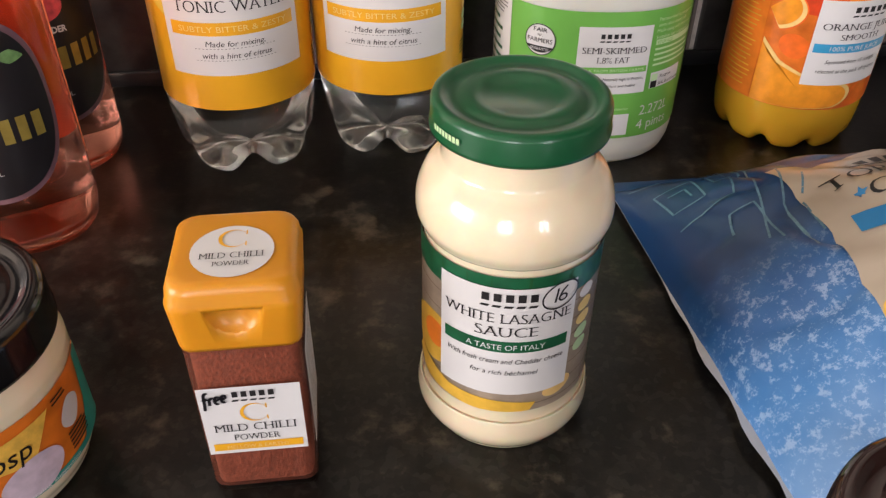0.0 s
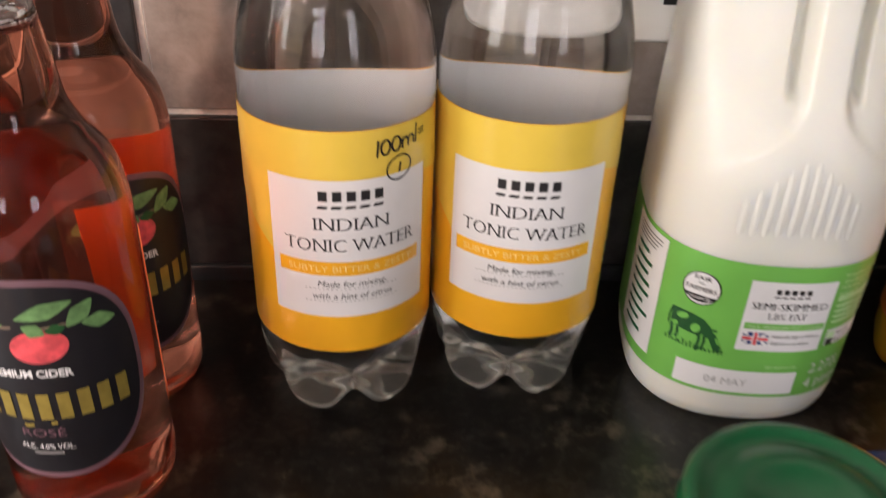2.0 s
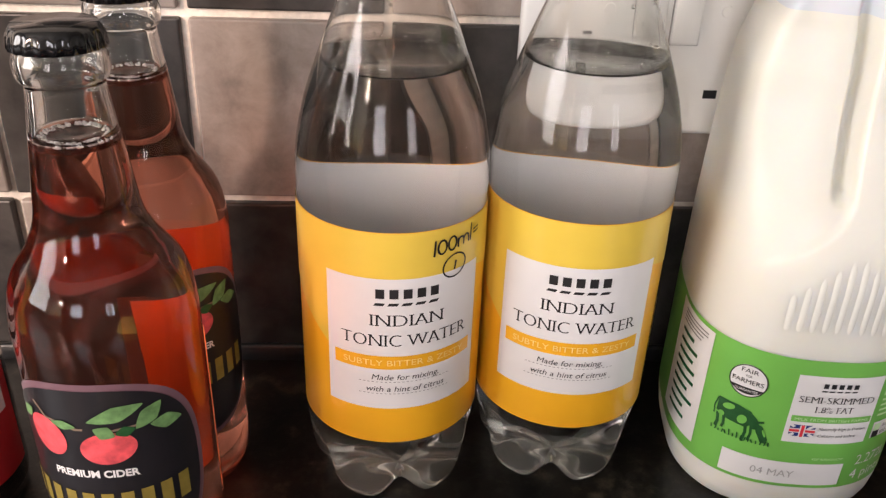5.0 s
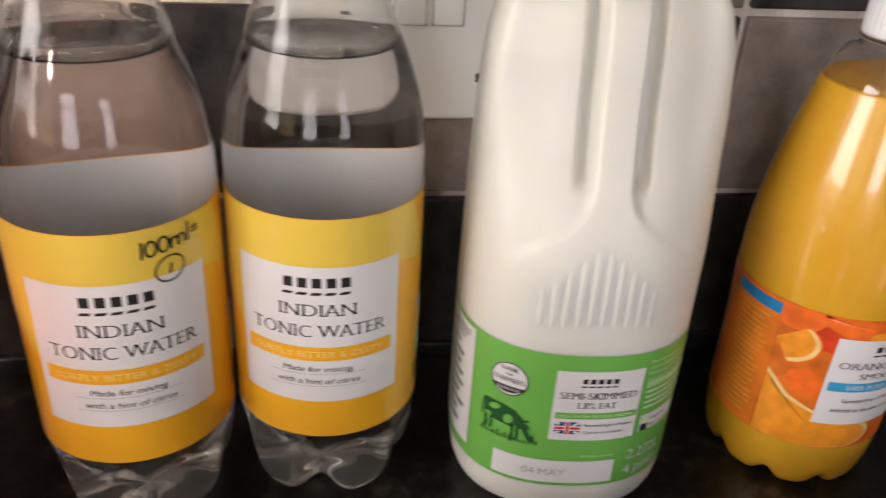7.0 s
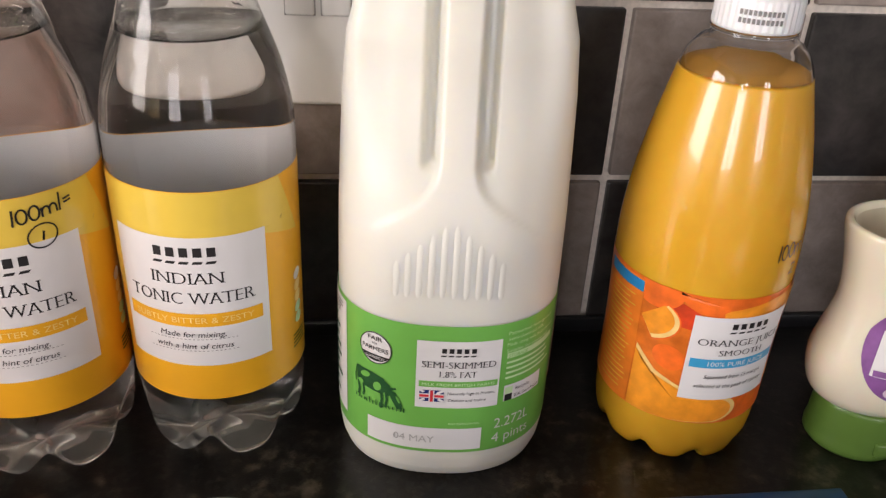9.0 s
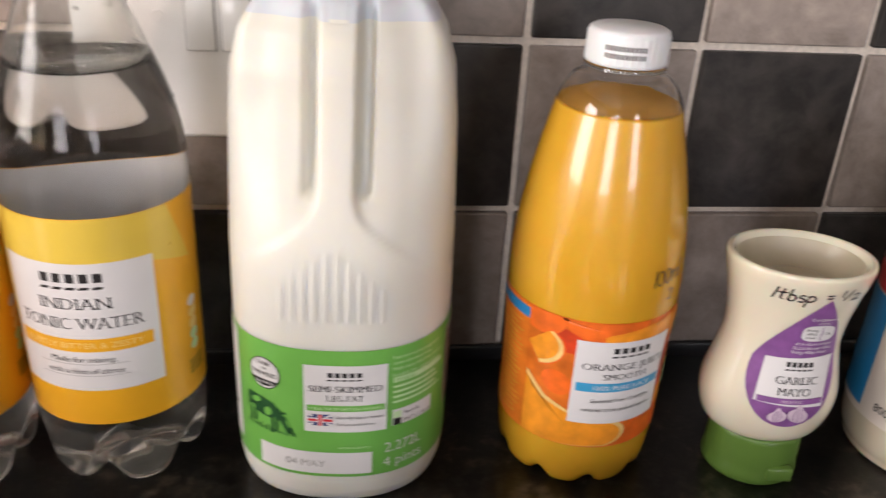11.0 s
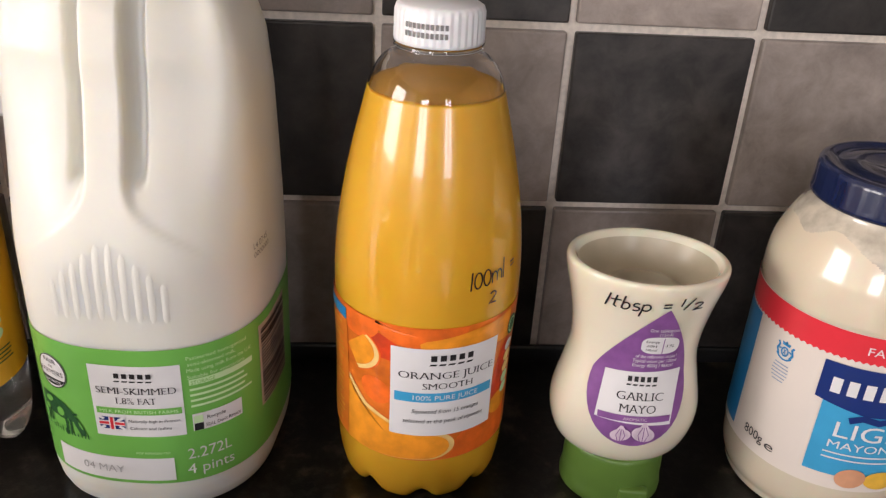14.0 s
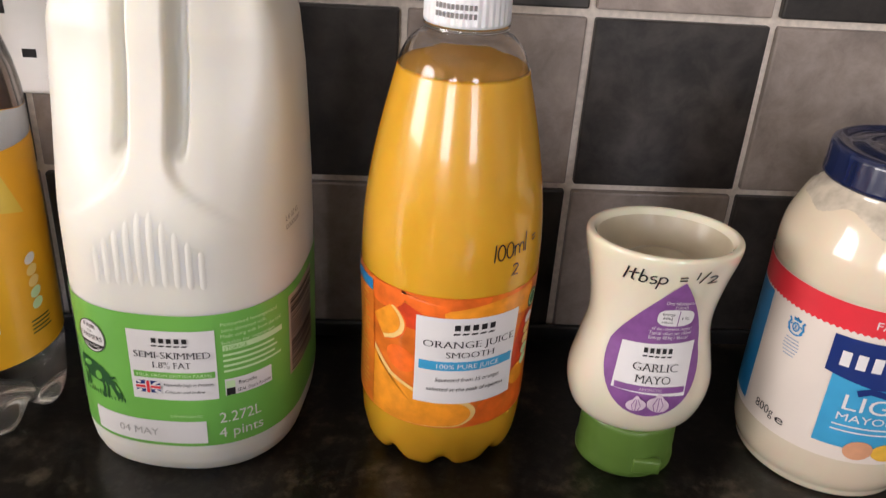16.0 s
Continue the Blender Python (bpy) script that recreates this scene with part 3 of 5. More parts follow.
def tonic_bottle(x, y, facing, turn, pen):
    ob = thing("tonic_bottle", x, y, "clear plastic tonic water bottle with yellow label" + (" and pen marks" if pen else ""), "bottle", group="tonic bottles")
    inner = [(max(0.0, r - 0.0008), z) for r, z in TONIC if z > 0.2035]
    cavity = flipped(lathe([(0.0, 0.2035), (inner[0][0] - 0.002, 0.2032), *inner]))
    mouth = lathe([(TONIC[-1][0], 0.266), (TONIC[-1][0] - 0.0008, 0.266)])
    body = part("bottle_body", join(lathe(TONIC, 100, petals), cavity, mouth), [WATER, DULLED_FOOT], ob, "clear plastic body full of still water")
    for face in body.data.polygons:
        face.material_index = 1 if face.center.z < 0.030 else 0
    body.rotation_euler.z = radians(turn)
    part("cap", lathe([(0.0, 0.2655), (0.0145, 0.2655), (0.0152, 0.254), (0.0152, 0.270), (0.0142, 0.2725), (0.0, 0.2725)]), YELLOW, ob)
    part("neck_ring", lathe([(0.0134, 0.2515), (0.0165, 0.2515), (0.0165, 0.2535), (0.0134, 0.2535)]), PET, ob)
    skin = round_skin(lambda z: 0.0424, 0.0424, facing)
    half = math.pi * 0.0424
    lab = decal("label", sheet(-half, half, 0.0355, 0.1445), skin, 0.0003, AMBER, ob, "amber and lemon printed plastic sleeve")
    decal("sleeve_inside", sheet(-half, half, 0.0357, 0.1443), skin, 0.00005, PAPER, lab)
    decal("lemon_band", sheet(-0.085, 0.046, 0.1225, 0.1443), skin, 0.0006, YELLOW, lab)
    decal("lemon_band", fan([(-0.085, 0.1225), (-0.036, 0.085), (-0.036, 0.1225)], 8), skin, 0.0006, YELLOW, lab)
    decal("lemon_band", fan([(0.036, 0.1225), (0.046, 0.1225), (0.046, 0.1443), (0.060, 0.112), (0.036, 0.1195)], 6), skin, 0.0005, YELLOW, lab)
    decal("white_panel", sheet(-0.0362, 0.0362, 0.0557, 0.1232), skin, 0.0008, PAPER, lab)
    decal("amber_strip", sheet(-0.0325, 0.0325, 0.0775, 0.0845), skin, 0.0010, AMBER, lab)
    mark(lab, skin, 0.0, 0.1135, 0.029, 0.0052)
    write(lab, skin, INK, 0.0010, ("INDIAN", 0, 0.1030, 0.0325, 0.0060, 0, 0, 0, 0, True), ("TONIC WATER", 0, 0.0927, 0.0585, 0.0062, 0, 0, 0, 0, True))
    write(lab, skin, PALE_AMBER, 0.0012, ("SUBTLY BITTER & ZESTY", 0, 0.081, 0.056, 0.0030))
    write(lab, skin, INK, 0.0010, ("Made for mixing,", 0, 0.0732, 0.0300, 0.0029, 0.2), ("with a hint of citrus", 0, 0.0668, 0.0355, 0.0029, 0.2))
    for v in (0.0704, 0.0640):
        for k in range(22):
            decal("dotted_rule", sheet(-0.021 + k * 0.0019, -0.020 + k * 0.0019, v, v + 0.0003), skin, 0.0010, GREY_INK, lab)
    traffic_ovals(lab, skin, 0.058, 0.088, 0.0007, 20)
    bars(lab, skin, DARK_LEAF, 0.0007, 0.052, 0.066, 0.055, 4, 0.0022, 0.0008)
    if pen:
        handwriting(lab, skin, 0.0013, "100ml=", 0.0100, 0.1322, 0.0072, 0.0255, 0.12, 7, 0.0009)
        handwriting(lab, skin, 0.0013, "1", 0.0203, 0.1237, 0.0042, 0.0010, 0.1, 0, 0.0009)
        decal("pen_circle", ring(oval(0.0208, 0.1258, 0.0064, 0.0056, 25), oval(0.0208, 0.1258, 0.0057, 0.0049, 25)), skin, 0.0013, PEN, lab)
    bm = bmesh.new()
    for k in range(26):
        a, z = random.uniform(0, 6.28), random.uniform(0.206, 0.24)
        r = radius_of(TONIC)(z) - 0.0012
        bmesh.ops.create_icosphere(bm, subdivisions=1, radius=random.uniform(0.0004, 0.0011), matrix=Matrix.Translation((r * math.sin(a), -r * math.cos(a), z)))
    part("droplets", bm, WATER, ob, "water drops inside the shoulder")
    return ob


tonic_bottle(-0.4085, -0.090, 9.5, 20, True)
tonic_bottle(-0.3220, -0.080, -6.0, 2, False)

# ---- four-pint milk jug ----
HALF = 0.0535


def jug_table():
    """Points and arc lengths of the jug's outline, seen from above: an oblong with rounded corners, deeper behind than in front."""
    pts = []
    for k in range(1441):
        a = 2 * math.pi * k / 1440
        x, y = math.sin(a), -math.cos(a)
        power = 2.4 if y < 0 else 2.9
        pts.append((math.copysign(abs(x) ** (2 / power), x) * 0.0548, math.copysign(abs(y) ** (2 / power), y) * (HALF if y < 0 else 0.075)))
    run = [0.0]
    for p, q in zip(pts, pts[1:]):
        run.append(run[-1] + math.hypot(q[0] - p[0], q[1] - p[1]))
    return np.array(pts), np.array(run)


JUG_PTS, JUG_RUN = jug_table()
JUG_ROUND = float(JUG_RUN[-1])


def jug_outline(u):
    at = lambda w: np.array([np.interp(w % JUG_ROUND, JUG_RUN, JUG_PTS[:, c]) for c in (0, 1)])
    p, d = at(u), at(u + 0.0004) - at(u - 0.0004)
    d /= np.hypot(*d)
    return (float(p[0]), float(p[1])), (float(d[1]), float(-d[0]))


def rounded_square(u, half, rc):
    """The point and outward normal at arc length u round a rounded square, from the middle of its front."""
    flat, arc = half - rc, rc * math.pi / 2
    side = 2 * flat + arc
    u = (u + flat) % (4 * side) - flat
    k = int((u + flat) // side)
    w = u - k * side
    if w <= flat:
        p, n = (w, -half), (0, -1)
    else:
        a = (w - flat) / rc
        p, n = (flat + rc * math.sin(a), -flat - rc * math.cos(a)), (math.sin(a), -math.cos(a))
    c, s = (1, 0, -1, 0)[k % 4], (0, 1, 0, -1)[k % 4]
    return (c * p[0] - s * p[1], s * p[0] + c * p[1]), (c * n[0] - s * n[1], s * n[0] + c * n[1])


JUG_Z = [(-0.0096, 0.86), (-0.0088, 0.905), (-0.006, 0.952), (-0.001, 0.983), (0.006, 1.0), (0.09, 1.0), (0.125, 0.992), (0.15, 0.978), (0.18, 0.958), (0.205, 0.920),
         (0.222, 0.84), (0.235, 0.70), (0.243, 0.52), (0.248, 0.38), (0.252, 0.34)]


def step_up(x, a, b):
    t = min(1.0, max(0.0, (x - a) / (b - a)))
    return t * t * (3 - 2 * t)


def milk_jug(x, y):
    ob = thing("milk_jug", x, y, "large translucent milk jug with green label, nearly full", "milk jug", turn=-6)
    n, per = 420, JUG_ROUND
    zs = np.interp(np.linspace(0, 1, 140), np.linspace(0, 1, 12), [-0.0096, -0.005, 0.010, 0.05, 0.09, 0.12, 0.145, 0.165, 0.19, 0.215, 0.238, 0.252])
    scale = radius_of([(s, z) for z, s in JUG_Z])

    def wall_point(u, z, handle=True):
        """A point of the jug's wall: deeper than wide, its front leaning back and dished on both sides of the handle."""
        (px, py), (nx, ny) = jug_outline(u)
        s = scale(z)
        px, py = px * s, py * s
        px += 0.035 * (py + HALF)
        front = step_up(-ny, 0.0, 0.9)
        px *= 1 - 0.03 * front * step_up(z, 0.12, 0.19)
        ux = abs(px - 0.0016)
        grip = 0.0070 + 0.034 * (1 - step_up(z, 0.118, 0.158)) ** 1.4
        beside = step_up(ux, grip, grip + 0.0042)
        open_z = 1 - step_up(z, 0.222, 0.246)
        panel = step_up(z, 0.140, 0.172) * max(0.0, 1 - ux / 0.045)
        pocket = step_up(z, 0.1545, 0.1600) * (1 - step_up(ux, 0.0130, 0.0165))
        dish = 0.0013 * step_up(z, 0.112, 0.138) * (1 - step_up(ux, 0.030, 0.046)) + 0.0060 * panel + 0.0070 * pocket
        py += front * (0.016 * step_up(z, 0.115, 0.20) + beside * dish * open_z)
        return (px, py, z)
    verts, faces = [(0, 0, -0.0075)], []
    for z in zs:
        verts += [wall_point(per * k / n, z) for k in range(n)]
    for j in range(len(zs) - 1):
        for k in range(n):
            a, b = 1 + j * n, 1 + (j + 1) * n
            faces.append([a + k, a + (k + 1) % n, b + (k + 1) % n, b + k])
    faces += [[0, 1 + (k + 1) % n, 1 + k] for k in range(n)]
    top = 1 + (len(zs) - 1) * n
    faces.append([top + k for k in range(n)])
    body = part("jug_body", (verts, faces), [MILK, EMPTY_JUG], ob)
    for face in body.data.polygons:
        face.material_index = 1 if face.center.z > 0.229 else 0
    # the handle: a skin over the bar between the two pockets, its edges sunk into the wall
    rows, cols, hv = 60, 20, []
    for j in range(rows + 1):
        z = 0.158 + 0.084 * j / rows
        for i in range(cols + 1):
            u = 0.0016 - 0.0088 + 0.0176 * i / cols
            px, py, _ = wall_point(u, z)
            sink = 0.0012 * (1 - step_up(z, 0.222, 0.230)) + 0.0010 * step_up(abs(u - 0.0016), 0.0045, 0.0088)
            hv.append((px, py - 0.0002 + sink, z))
    grip_bar = part("handle", (hv, [[j * (cols + 1) + i, j * (cols + 1) + i + 1, (j + 1) * (cols + 1) + i + 1, (j + 1) * (cols + 1) + i] for j in range(rows) for i in range(cols)]), [RIDGE, EMPTY_JUG], ob, "moulded handle bar, empty at its top")
    for face in grip_bar.data.polygons:
        face.material_index = 1 if face.center.z > 0.229 else 0
    for k in range(10):
        u = -0.0234 + k * 0.0053
        z1 = 0.139 - 0.0215 * (abs(k - 4.6) / 4.6) ** 1.1
        rv = []
        for j in range(21):
            z = 0.0965 + (z1 - 0.0965) * j / 20
            tip = 0.00048 * min(1.0, 6 * j / 20, 6 * (1 - j / 20))
            for i in range(7):
                du = -0.0021 + 0.0007 * i
                px, py, pz = wall_point(u + du, z)
                rv.append((px, py + 0.0003 - (tip + 0.0001) * math.cos(math.pi * du / 0.0043), z))
        part("rib", (rv, [[j * 7 + i, j * 7 + i + 1, (j + 1) * 7 + i + 1, (j + 1) * 7 + i] for j in range(20) for i in range(6)]), RIDGE, ob)
    part("neck", lathe([(0.0175, 0.250), (0.0175, 0.256)]), MILK, ob)
    part("cap", lathe([(0.0, 0.2535), (0.0205, 0.2535), (0.0205, 0.2665), (0.0195, 0.268), (0.0, 0.268)]), LEAF_GREEN, ob, "green screw cap")

    def skin(u, v, off):
        u += 0.0056
        _, (nx, ny) = jug_outline(u)
        px, py, _ = wall_point(u, v)
        return (px + nx * off, py + ny * off, v)
    lab = decal("label", sheet(-per / 2 - 0.0056, per / 2 - 0.0056, 0.0105, 0.0850), skin, 0.0004, LEAF_GREEN, ob, "green printed paper sleeve")
    white = decal("white_panel", sheet(-0.0180, 0.0215, 0.0385, 0.0770), skin, 0.0007, PAPER, lab)
    mark(lab, skin, 0.0015, 0.0705, 0.0170, 0.0029)
    write(lab, skin, INK, 0.0010, ("SEMI-SKIMMED", 0.0018, 0.0640, 0.0345, 0.0036, 0, 0, 0, 0, True), ("1.8% FAT", 0.0015, 0.0586, 0.0175, 0.0034, 0, 0, 0, 0, True))
    decal("green_strip", sheet(-0.0165, 0.0205, 0.0510, 0.0545), skin, 0.0010, LEAF_GREEN, lab)
    write(lab, skin, PALE_GREEN, 0.0012, ("MILK FROM BRITISH FARMS", 0.002, 0.0527, 0.0340, 0.0016))
    decal("flag", sheet(-0.0160, -0.0045, 0.0425, 0.0492), skin, 0.0010, NAVY, lab)
    for a, b, w, m, o in (((-0.0160, 0.0425), (-0.0045, 0.0492), 0.0013, PAPER, 0.0011), ((-0.0160, 0.0492), (-0.0045, 0.0425), 0.0013, PAPER, 0.0011),
                          ((-0.0160, 0.04585), (-0.0045, 0.04585), 0.0026, PAPER, 0.0012), ((-0.01025, 0.0425), (-0.01025, 0.0492), 0.0026, PAPER, 0.0012),
                          ((-0.0160, 0.04585), (-0.0045, 0.04585), 0.0014, RED, 0.0013), ((-0.01025, 0.0425), (-0.01025, 0.0492), 0.0014, RED, 0.0013)):
        decal("flag_bar", stroke([a, b], w), skin, o, m, lab)
    write(lab, skin, INK, 0.0010, ("Naturally high in Protein,", 0.0085, 0.0475, 0.0225, 0.0016, 0.15), ("Calcium and Iodine", 0.0065, 0.0435, 0.0180, 0.0016, 0.15))
    decal("round_badge", fan(oval(-0.0385, 0.0672, 0.0088, 0.0088), 3), skin, 0.0007, PAPER, lab)
    decal("badge_band", fan(oval(-0.0385, 0.0655, 0.0080, 0.0055, start=200, stop=340), 3), skin, 0.0009, INK, lab)
    decal("badge_rim", ring(oval(-0.0385, 0.0672, 0.0088, 0.0088), oval(-0.0385, 0.0672, 0.0083, 0.0083)), skin, 0.0009, INK, lab)
    write(lab, skin, INK, 0.0010, ("FAIR", -0.0385, 0.0728, 0.0078, 0.0023), ("FOR", -0.0385, 0.0699, 0.0028, 0.0012), ("FARMERS", -0.0385, 0.0670, 0.0142, 0.0024))
    write(lab, skin, PAPER, 0.0011, ("GUARANTEE", -0.0385, 0.0622, 0.0105, 0.0015))
    cow = [[(-0.0495, 0.0530), (-0.0400, 0.0528), (-0.0335, 0.0510), (-0.0315, 0.0455), (-0.0345, 0.0415), (-0.0440, 0.0425), (-0.0495, 0.0450)],
           [(-0.0345, 0.0512), (-0.0305, 0.0480), (-0.0278, 0.0425), (-0.0312, 0.0415), (-0.0340, 0.0440)],
           [(-0.0305, 0.0455), (-0.0275, 0.0445), (-0.0240, 0.0375), (-0.0245, 0.0350), (-0.0268, 0.0352), (-0.0300, 0.0410)]]
    for shape in cow:
        decal("cow_print", fan(shape, 3), skin, 0.0008, DARK_LEAF, lab)
    for u, w, foot in ((-0.0485, 0.0016, 0.0355), (-0.0455, 0.0013, 0.0365), (-0.0350, 0.0014, 0.0330), (-0.0325, 0.0012, 0.0345)):
        decal("cow_print", stroke([(u, 0.0440), (u + 0.0006, 0.0390), (u, foot)], w), skin, 0.0008, DARK_LEAF, lab)
    decal("cow_print", stroke([(-0.0496, 0.0525), (-0.0508, 0.0470), (-0.0504, 0.0425)], 0.0007), skin, 0.0008, DARK_LEAF, lab)
    decal("cow_print", stroke([(-0.0300, 0.0462), (-0.0272, 0.0470)], 0.0012), skin, 0.0010, DARK_LEAF, lab)
    for u, v, ru, rv, tl in ((-0.0440, 0.0500, 0.0030, 0.0017, 20), (-0.0370, 0.0455, 0.0022, 0.0026, -20), (-0.0468, 0.0445, 0.0016, 0.0014, 0), (-0.0262, 0.0408, 0.0006, 0.0022, 25)):
        decal("cow_patch", fan(oval(u, v, ru, rv, tl, 14), 2), skin, 0.0010, LEAF_GREEN, lab)
    for k in range(16):
        u = -0.0500 + k * 0.0018
        decal("grass_print", stroke([(u, 0.0338), (u + random.uniform(-0.0008, 0.0008), 0.0352 + random.uniform(0, 0.0022))], 0.0006), skin, 0.0010, DARK_LEAF, lab)
    decal("date_panel", sheet(-0.0425, 0.0148, 0.0125, 0.0258), skin, 0.0007, PAPER, lab)
    write(lab, skin, STAMP, 0.0010, ("04 MAY", -0.0180, 0.0190, 0.0200, 0.0040))
    write(lab, skin, PALE_GREEN, 0.0008, ("KEEP REFRIGERATED", 0.006, 0.0290, 0.0150, 0.0012))
    write(lab, skin, PAPER, 0.0008, ("2.272L", 0.0310, 0.0270, 0.0200, 0.0060), ("4 pints", 0.0310, 0.0180, 0.0215, 0.0058))
    write(lab, skin, PALE_GREEN, 0.0008, ("Pasteurised homogenised", 0.0385, 0.0795, 0.0285, 0.0019), ("semi-skimmed milk.", 0.0355, 0.0763, 0.0220, 0.0019),
          ("Made using milk from the U.K.", 0.0400, 0.0731, 0.0320, 0.0019), ("Suitable for vegetarians", 0.0375, 0.0695, 0.0270, 0.0019))
    decal("pale_strip", sheet(0.0245, 0.0560, 0.0650, 0.0680), skin, 0.0007, PALE_GREEN, lab)
    write(lab, skin, LEAF_GREEN, 0.0010, ("STORAGE", 0.0305, 0.0665, 0.0105, 0.0020))
    bars(lab, skin, PALE_GREEN, 0.0008, 0.0245, 0.0550, 0.0632, 4, 0.0030, 0.0012)
    decal("recycling_panel", sheet(0.0245, 0.0480, 0.0395, 0.0490), skin, 0.0007, PAPER, lab)
    for v, m in ((0.0440, PALE_GREEN), (0.0398, INK)):
        decal("recycling_mark", sheet(0.0250, 0.0290, v, v + 0.0040), skin, 0.0010, m, lab)
    write(lab, skin, INK, 0.0010, ("Recycle", 0.0350, 0.0460, 0.0085, 0.0020), ("SEAL Don't Recycle", 0.0385, 0.0418, 0.0170, 0.0018))
    # Beige instead of white: shade on this side is put into the panel.
    decal("barcode_panel", sheet(0.0620, 0.0980, 0.0340, 0.0800), skin, 0.0007, BEIGE, lab)
    for k in range(24):
        v = 0.0355 + k * 0.0018
        decal("barcode_bar", sheet(0.0635, 0.0965, v, v + random.choice((0.0006, 0.0009, 0.0013))), skin, 0.0010, INK, lab)
    decal("white_panel", sheet(-0.0950, -0.0590, 0.0170, 0.0830), skin, 0.0007, PAPER, lab)
    for k in range(9):
        decal("green_line", sheet(-0.0860, -0.0640 - random.uniform(0, 0.008), 0.0685 - k * 0.0055, 0.0705 - k * 0.0055), skin, 0.0010, FOREST, lab)
    bars(lab, skin, GREY_INK, 0.0010, -0.0870, -0.0620, 0.0805, 4, 0.0020, 0.0007)
    write(ob, skin, GREY_INK, 0.0006, ("L4 07:45", 0.070, 0.1210, 0.0140, 0.0030), ("0000000", 0.071, 0.1165, 0.0160, 0.0026))
    return ob


milk_jug(-0.2070, -0.0835)

# ---- orange juice ----
OJ = smooth_profile(footed([(0.0, 0.006), (0.018, 0.004), (0.032, 0.0), (0.0393, 0.003), (0.0420, 0.012), (0.0428, 0.026), (0.0428, 0.06), (0.0442, 0.098), (0.0435, 0.12),
                     (0.0408, 0.142), (0.0370, 0.162), (0.0330, 0.179), (0.0285, 0.196), (0.0235, 0.204), (0.0185, 0.2075), (0.0175, 0.212), (0.0175, 0.222)], 0.0096))
oj_radius = radius_of(OJ[20:])


def scallops(q, a):
    """Shallow scallops round the foot."""
    x, y, z = q
    z = z - REAR
    w = max(0.0, 1 - z / 0.014)
    m = (0.5 + 0.5 * math.cos(9 * a)) ** 3
    return (x * (1 - 0.03 * w * m), y * (1 - 0.03 * w * m), REAR + z + 0.006 * w * m * min(1, math.hypot(x, y) / 0.036))


def juice_bottle(x, y):
    ob = thing("juice_bottle", x, y, "clear plastic bottle of smooth orange juice", "bottle")
    full = [p for p in OJ if p[1] <= 0.192] + [(oj_radius(0.192), 0.192)]
    part("juice", lathe([*full, (0.0, 0.192)], 96, scallops), JUICE, ob, "orange juice behind clear plastic")
    part("juice_surface", lathe([(0.0, 0.1926), (oj_radius(0.192) - 0.0006, 0.1926)]), JUICE_TOP, ob)
    upper = [p for p in OJ if p[1] > 0.1905]
    part("bottle_shoulder", join(lathe(upper), flipped(lathe([(r - 0.0007, z) for r, z in upper]))), PET, ob, "clear plastic shoulder and neck")
    part("neck_ring", lathe([(0.0176, 0.2095), (0.0192, 0.2095), (0.0192, 0.211), (0.0176, 0.211)]), PET, ob)

    def knurl(q, a):
        k = 1 + (0.012 if 0.2125 < q[2] < 0.2245 and math.hypot(q[0], q[1]) > 0.017 else 0) * (1 if int(a * 144 / 6.2832 / 2) % 2 else -1)
        return (q[0] * k, q[1] * k, q[2])
    part("cap", lathe([(0.0178, 0.2115), (0.0190, 0.2115), (0.0190, 0.213), (0.0188, 0.224), (0.0182, 0.2262), (0.0165, 0.2272), (0.0, 0.2272)], 144, knurl), WHITE_CAP, ob, "white ribbed screw cap")
    cap_skin = round_skin(lambda z: 0.0192, 0.0192, -18)
    for v in (0.2215, 0.2180):
        for k in range(10):
            decal("date_stamp", sheet(-0.010 + k * 0.0019, -0.0088 + k * 0.0019, v - 0.0022, v), cap_skin, 0.0004, GREY_INK, ob)
    skin = round_skin(oj_radius, 0.0428, 11)
    half = math.pi * 0.0428
    lab = decal("label", sheet(-half, half, 0.0205, 0.0962), skin, 0.0003, PEEL_BASE, ob, "printed label of orange slices")
    # two whole oranges at the top, a dark gap, slices and peel
    decal("orange_picture", fan([(-0.0520, 0.0960), (-0.0320, 0.0960), *arch(-0.0440, 0.0930, 0.0130, 0.0095, 0, -120)], 4), skin, 0.0006, ORANGE_SKIN, lab)
    decal("dark_gap", fan([(-0.0510, 0.0865), (-0.0380, 0.0850), (-0.0310, 0.0900), (-0.0225, 0.0860), (-0.0225, 0.0760), (-0.0330, 0.0770), (-0.0430, 0.0830)], 4), skin, 0.0005, PEEL, lab)
    decal("orange_picture", fan([(-0.0335, 0.0960), (0.0080, 0.0960), *arch(-0.0120, 0.0960, 0.0210, 0.0110, 0, -180)], 5), skin, 0.0007, ORANGE_SKIN, lab)
    decal("orange_slice", fan([(-0.0125, 0.0880), (-0.0100, 0.0895), (0.0120, 0.0935), (0.0350, 0.0955), (0.0360, 0.0800), (0.0, 0.0830), (-0.0120, 0.0850)], 6), skin, 0.0008, PULP, lab)
    decal("orange_slice", fan(arch(-0.0480, 0.0770, 0.0178, 0.0128, -72, 52, 20) + [(-0.0500, 0.0760)], 4), skin, 0.0007, ORANGE_SKIN, lab)
    decal("slice_pith", fan(arch(-0.0480, 0.0772, 0.0170, 0.0120, -72, 52, 20) + [(-0.0500, 0.0762)], 4), skin, 0.0009, PITH, lab)
    decal("slice_flesh", fan(arch(-0.0485, 0.0778, 0.0152, 0.0106, -72, 52, 20) + [(-0.0500, 0.0764)], 4), skin, 0.0010, PULP, lab)
    decal("peel_shine", fan(oval(-0.0330, 0.0575, 0.0085, 0.0068, -20), 4), skin, 0.0006, ORANGE_SKIN, lab)
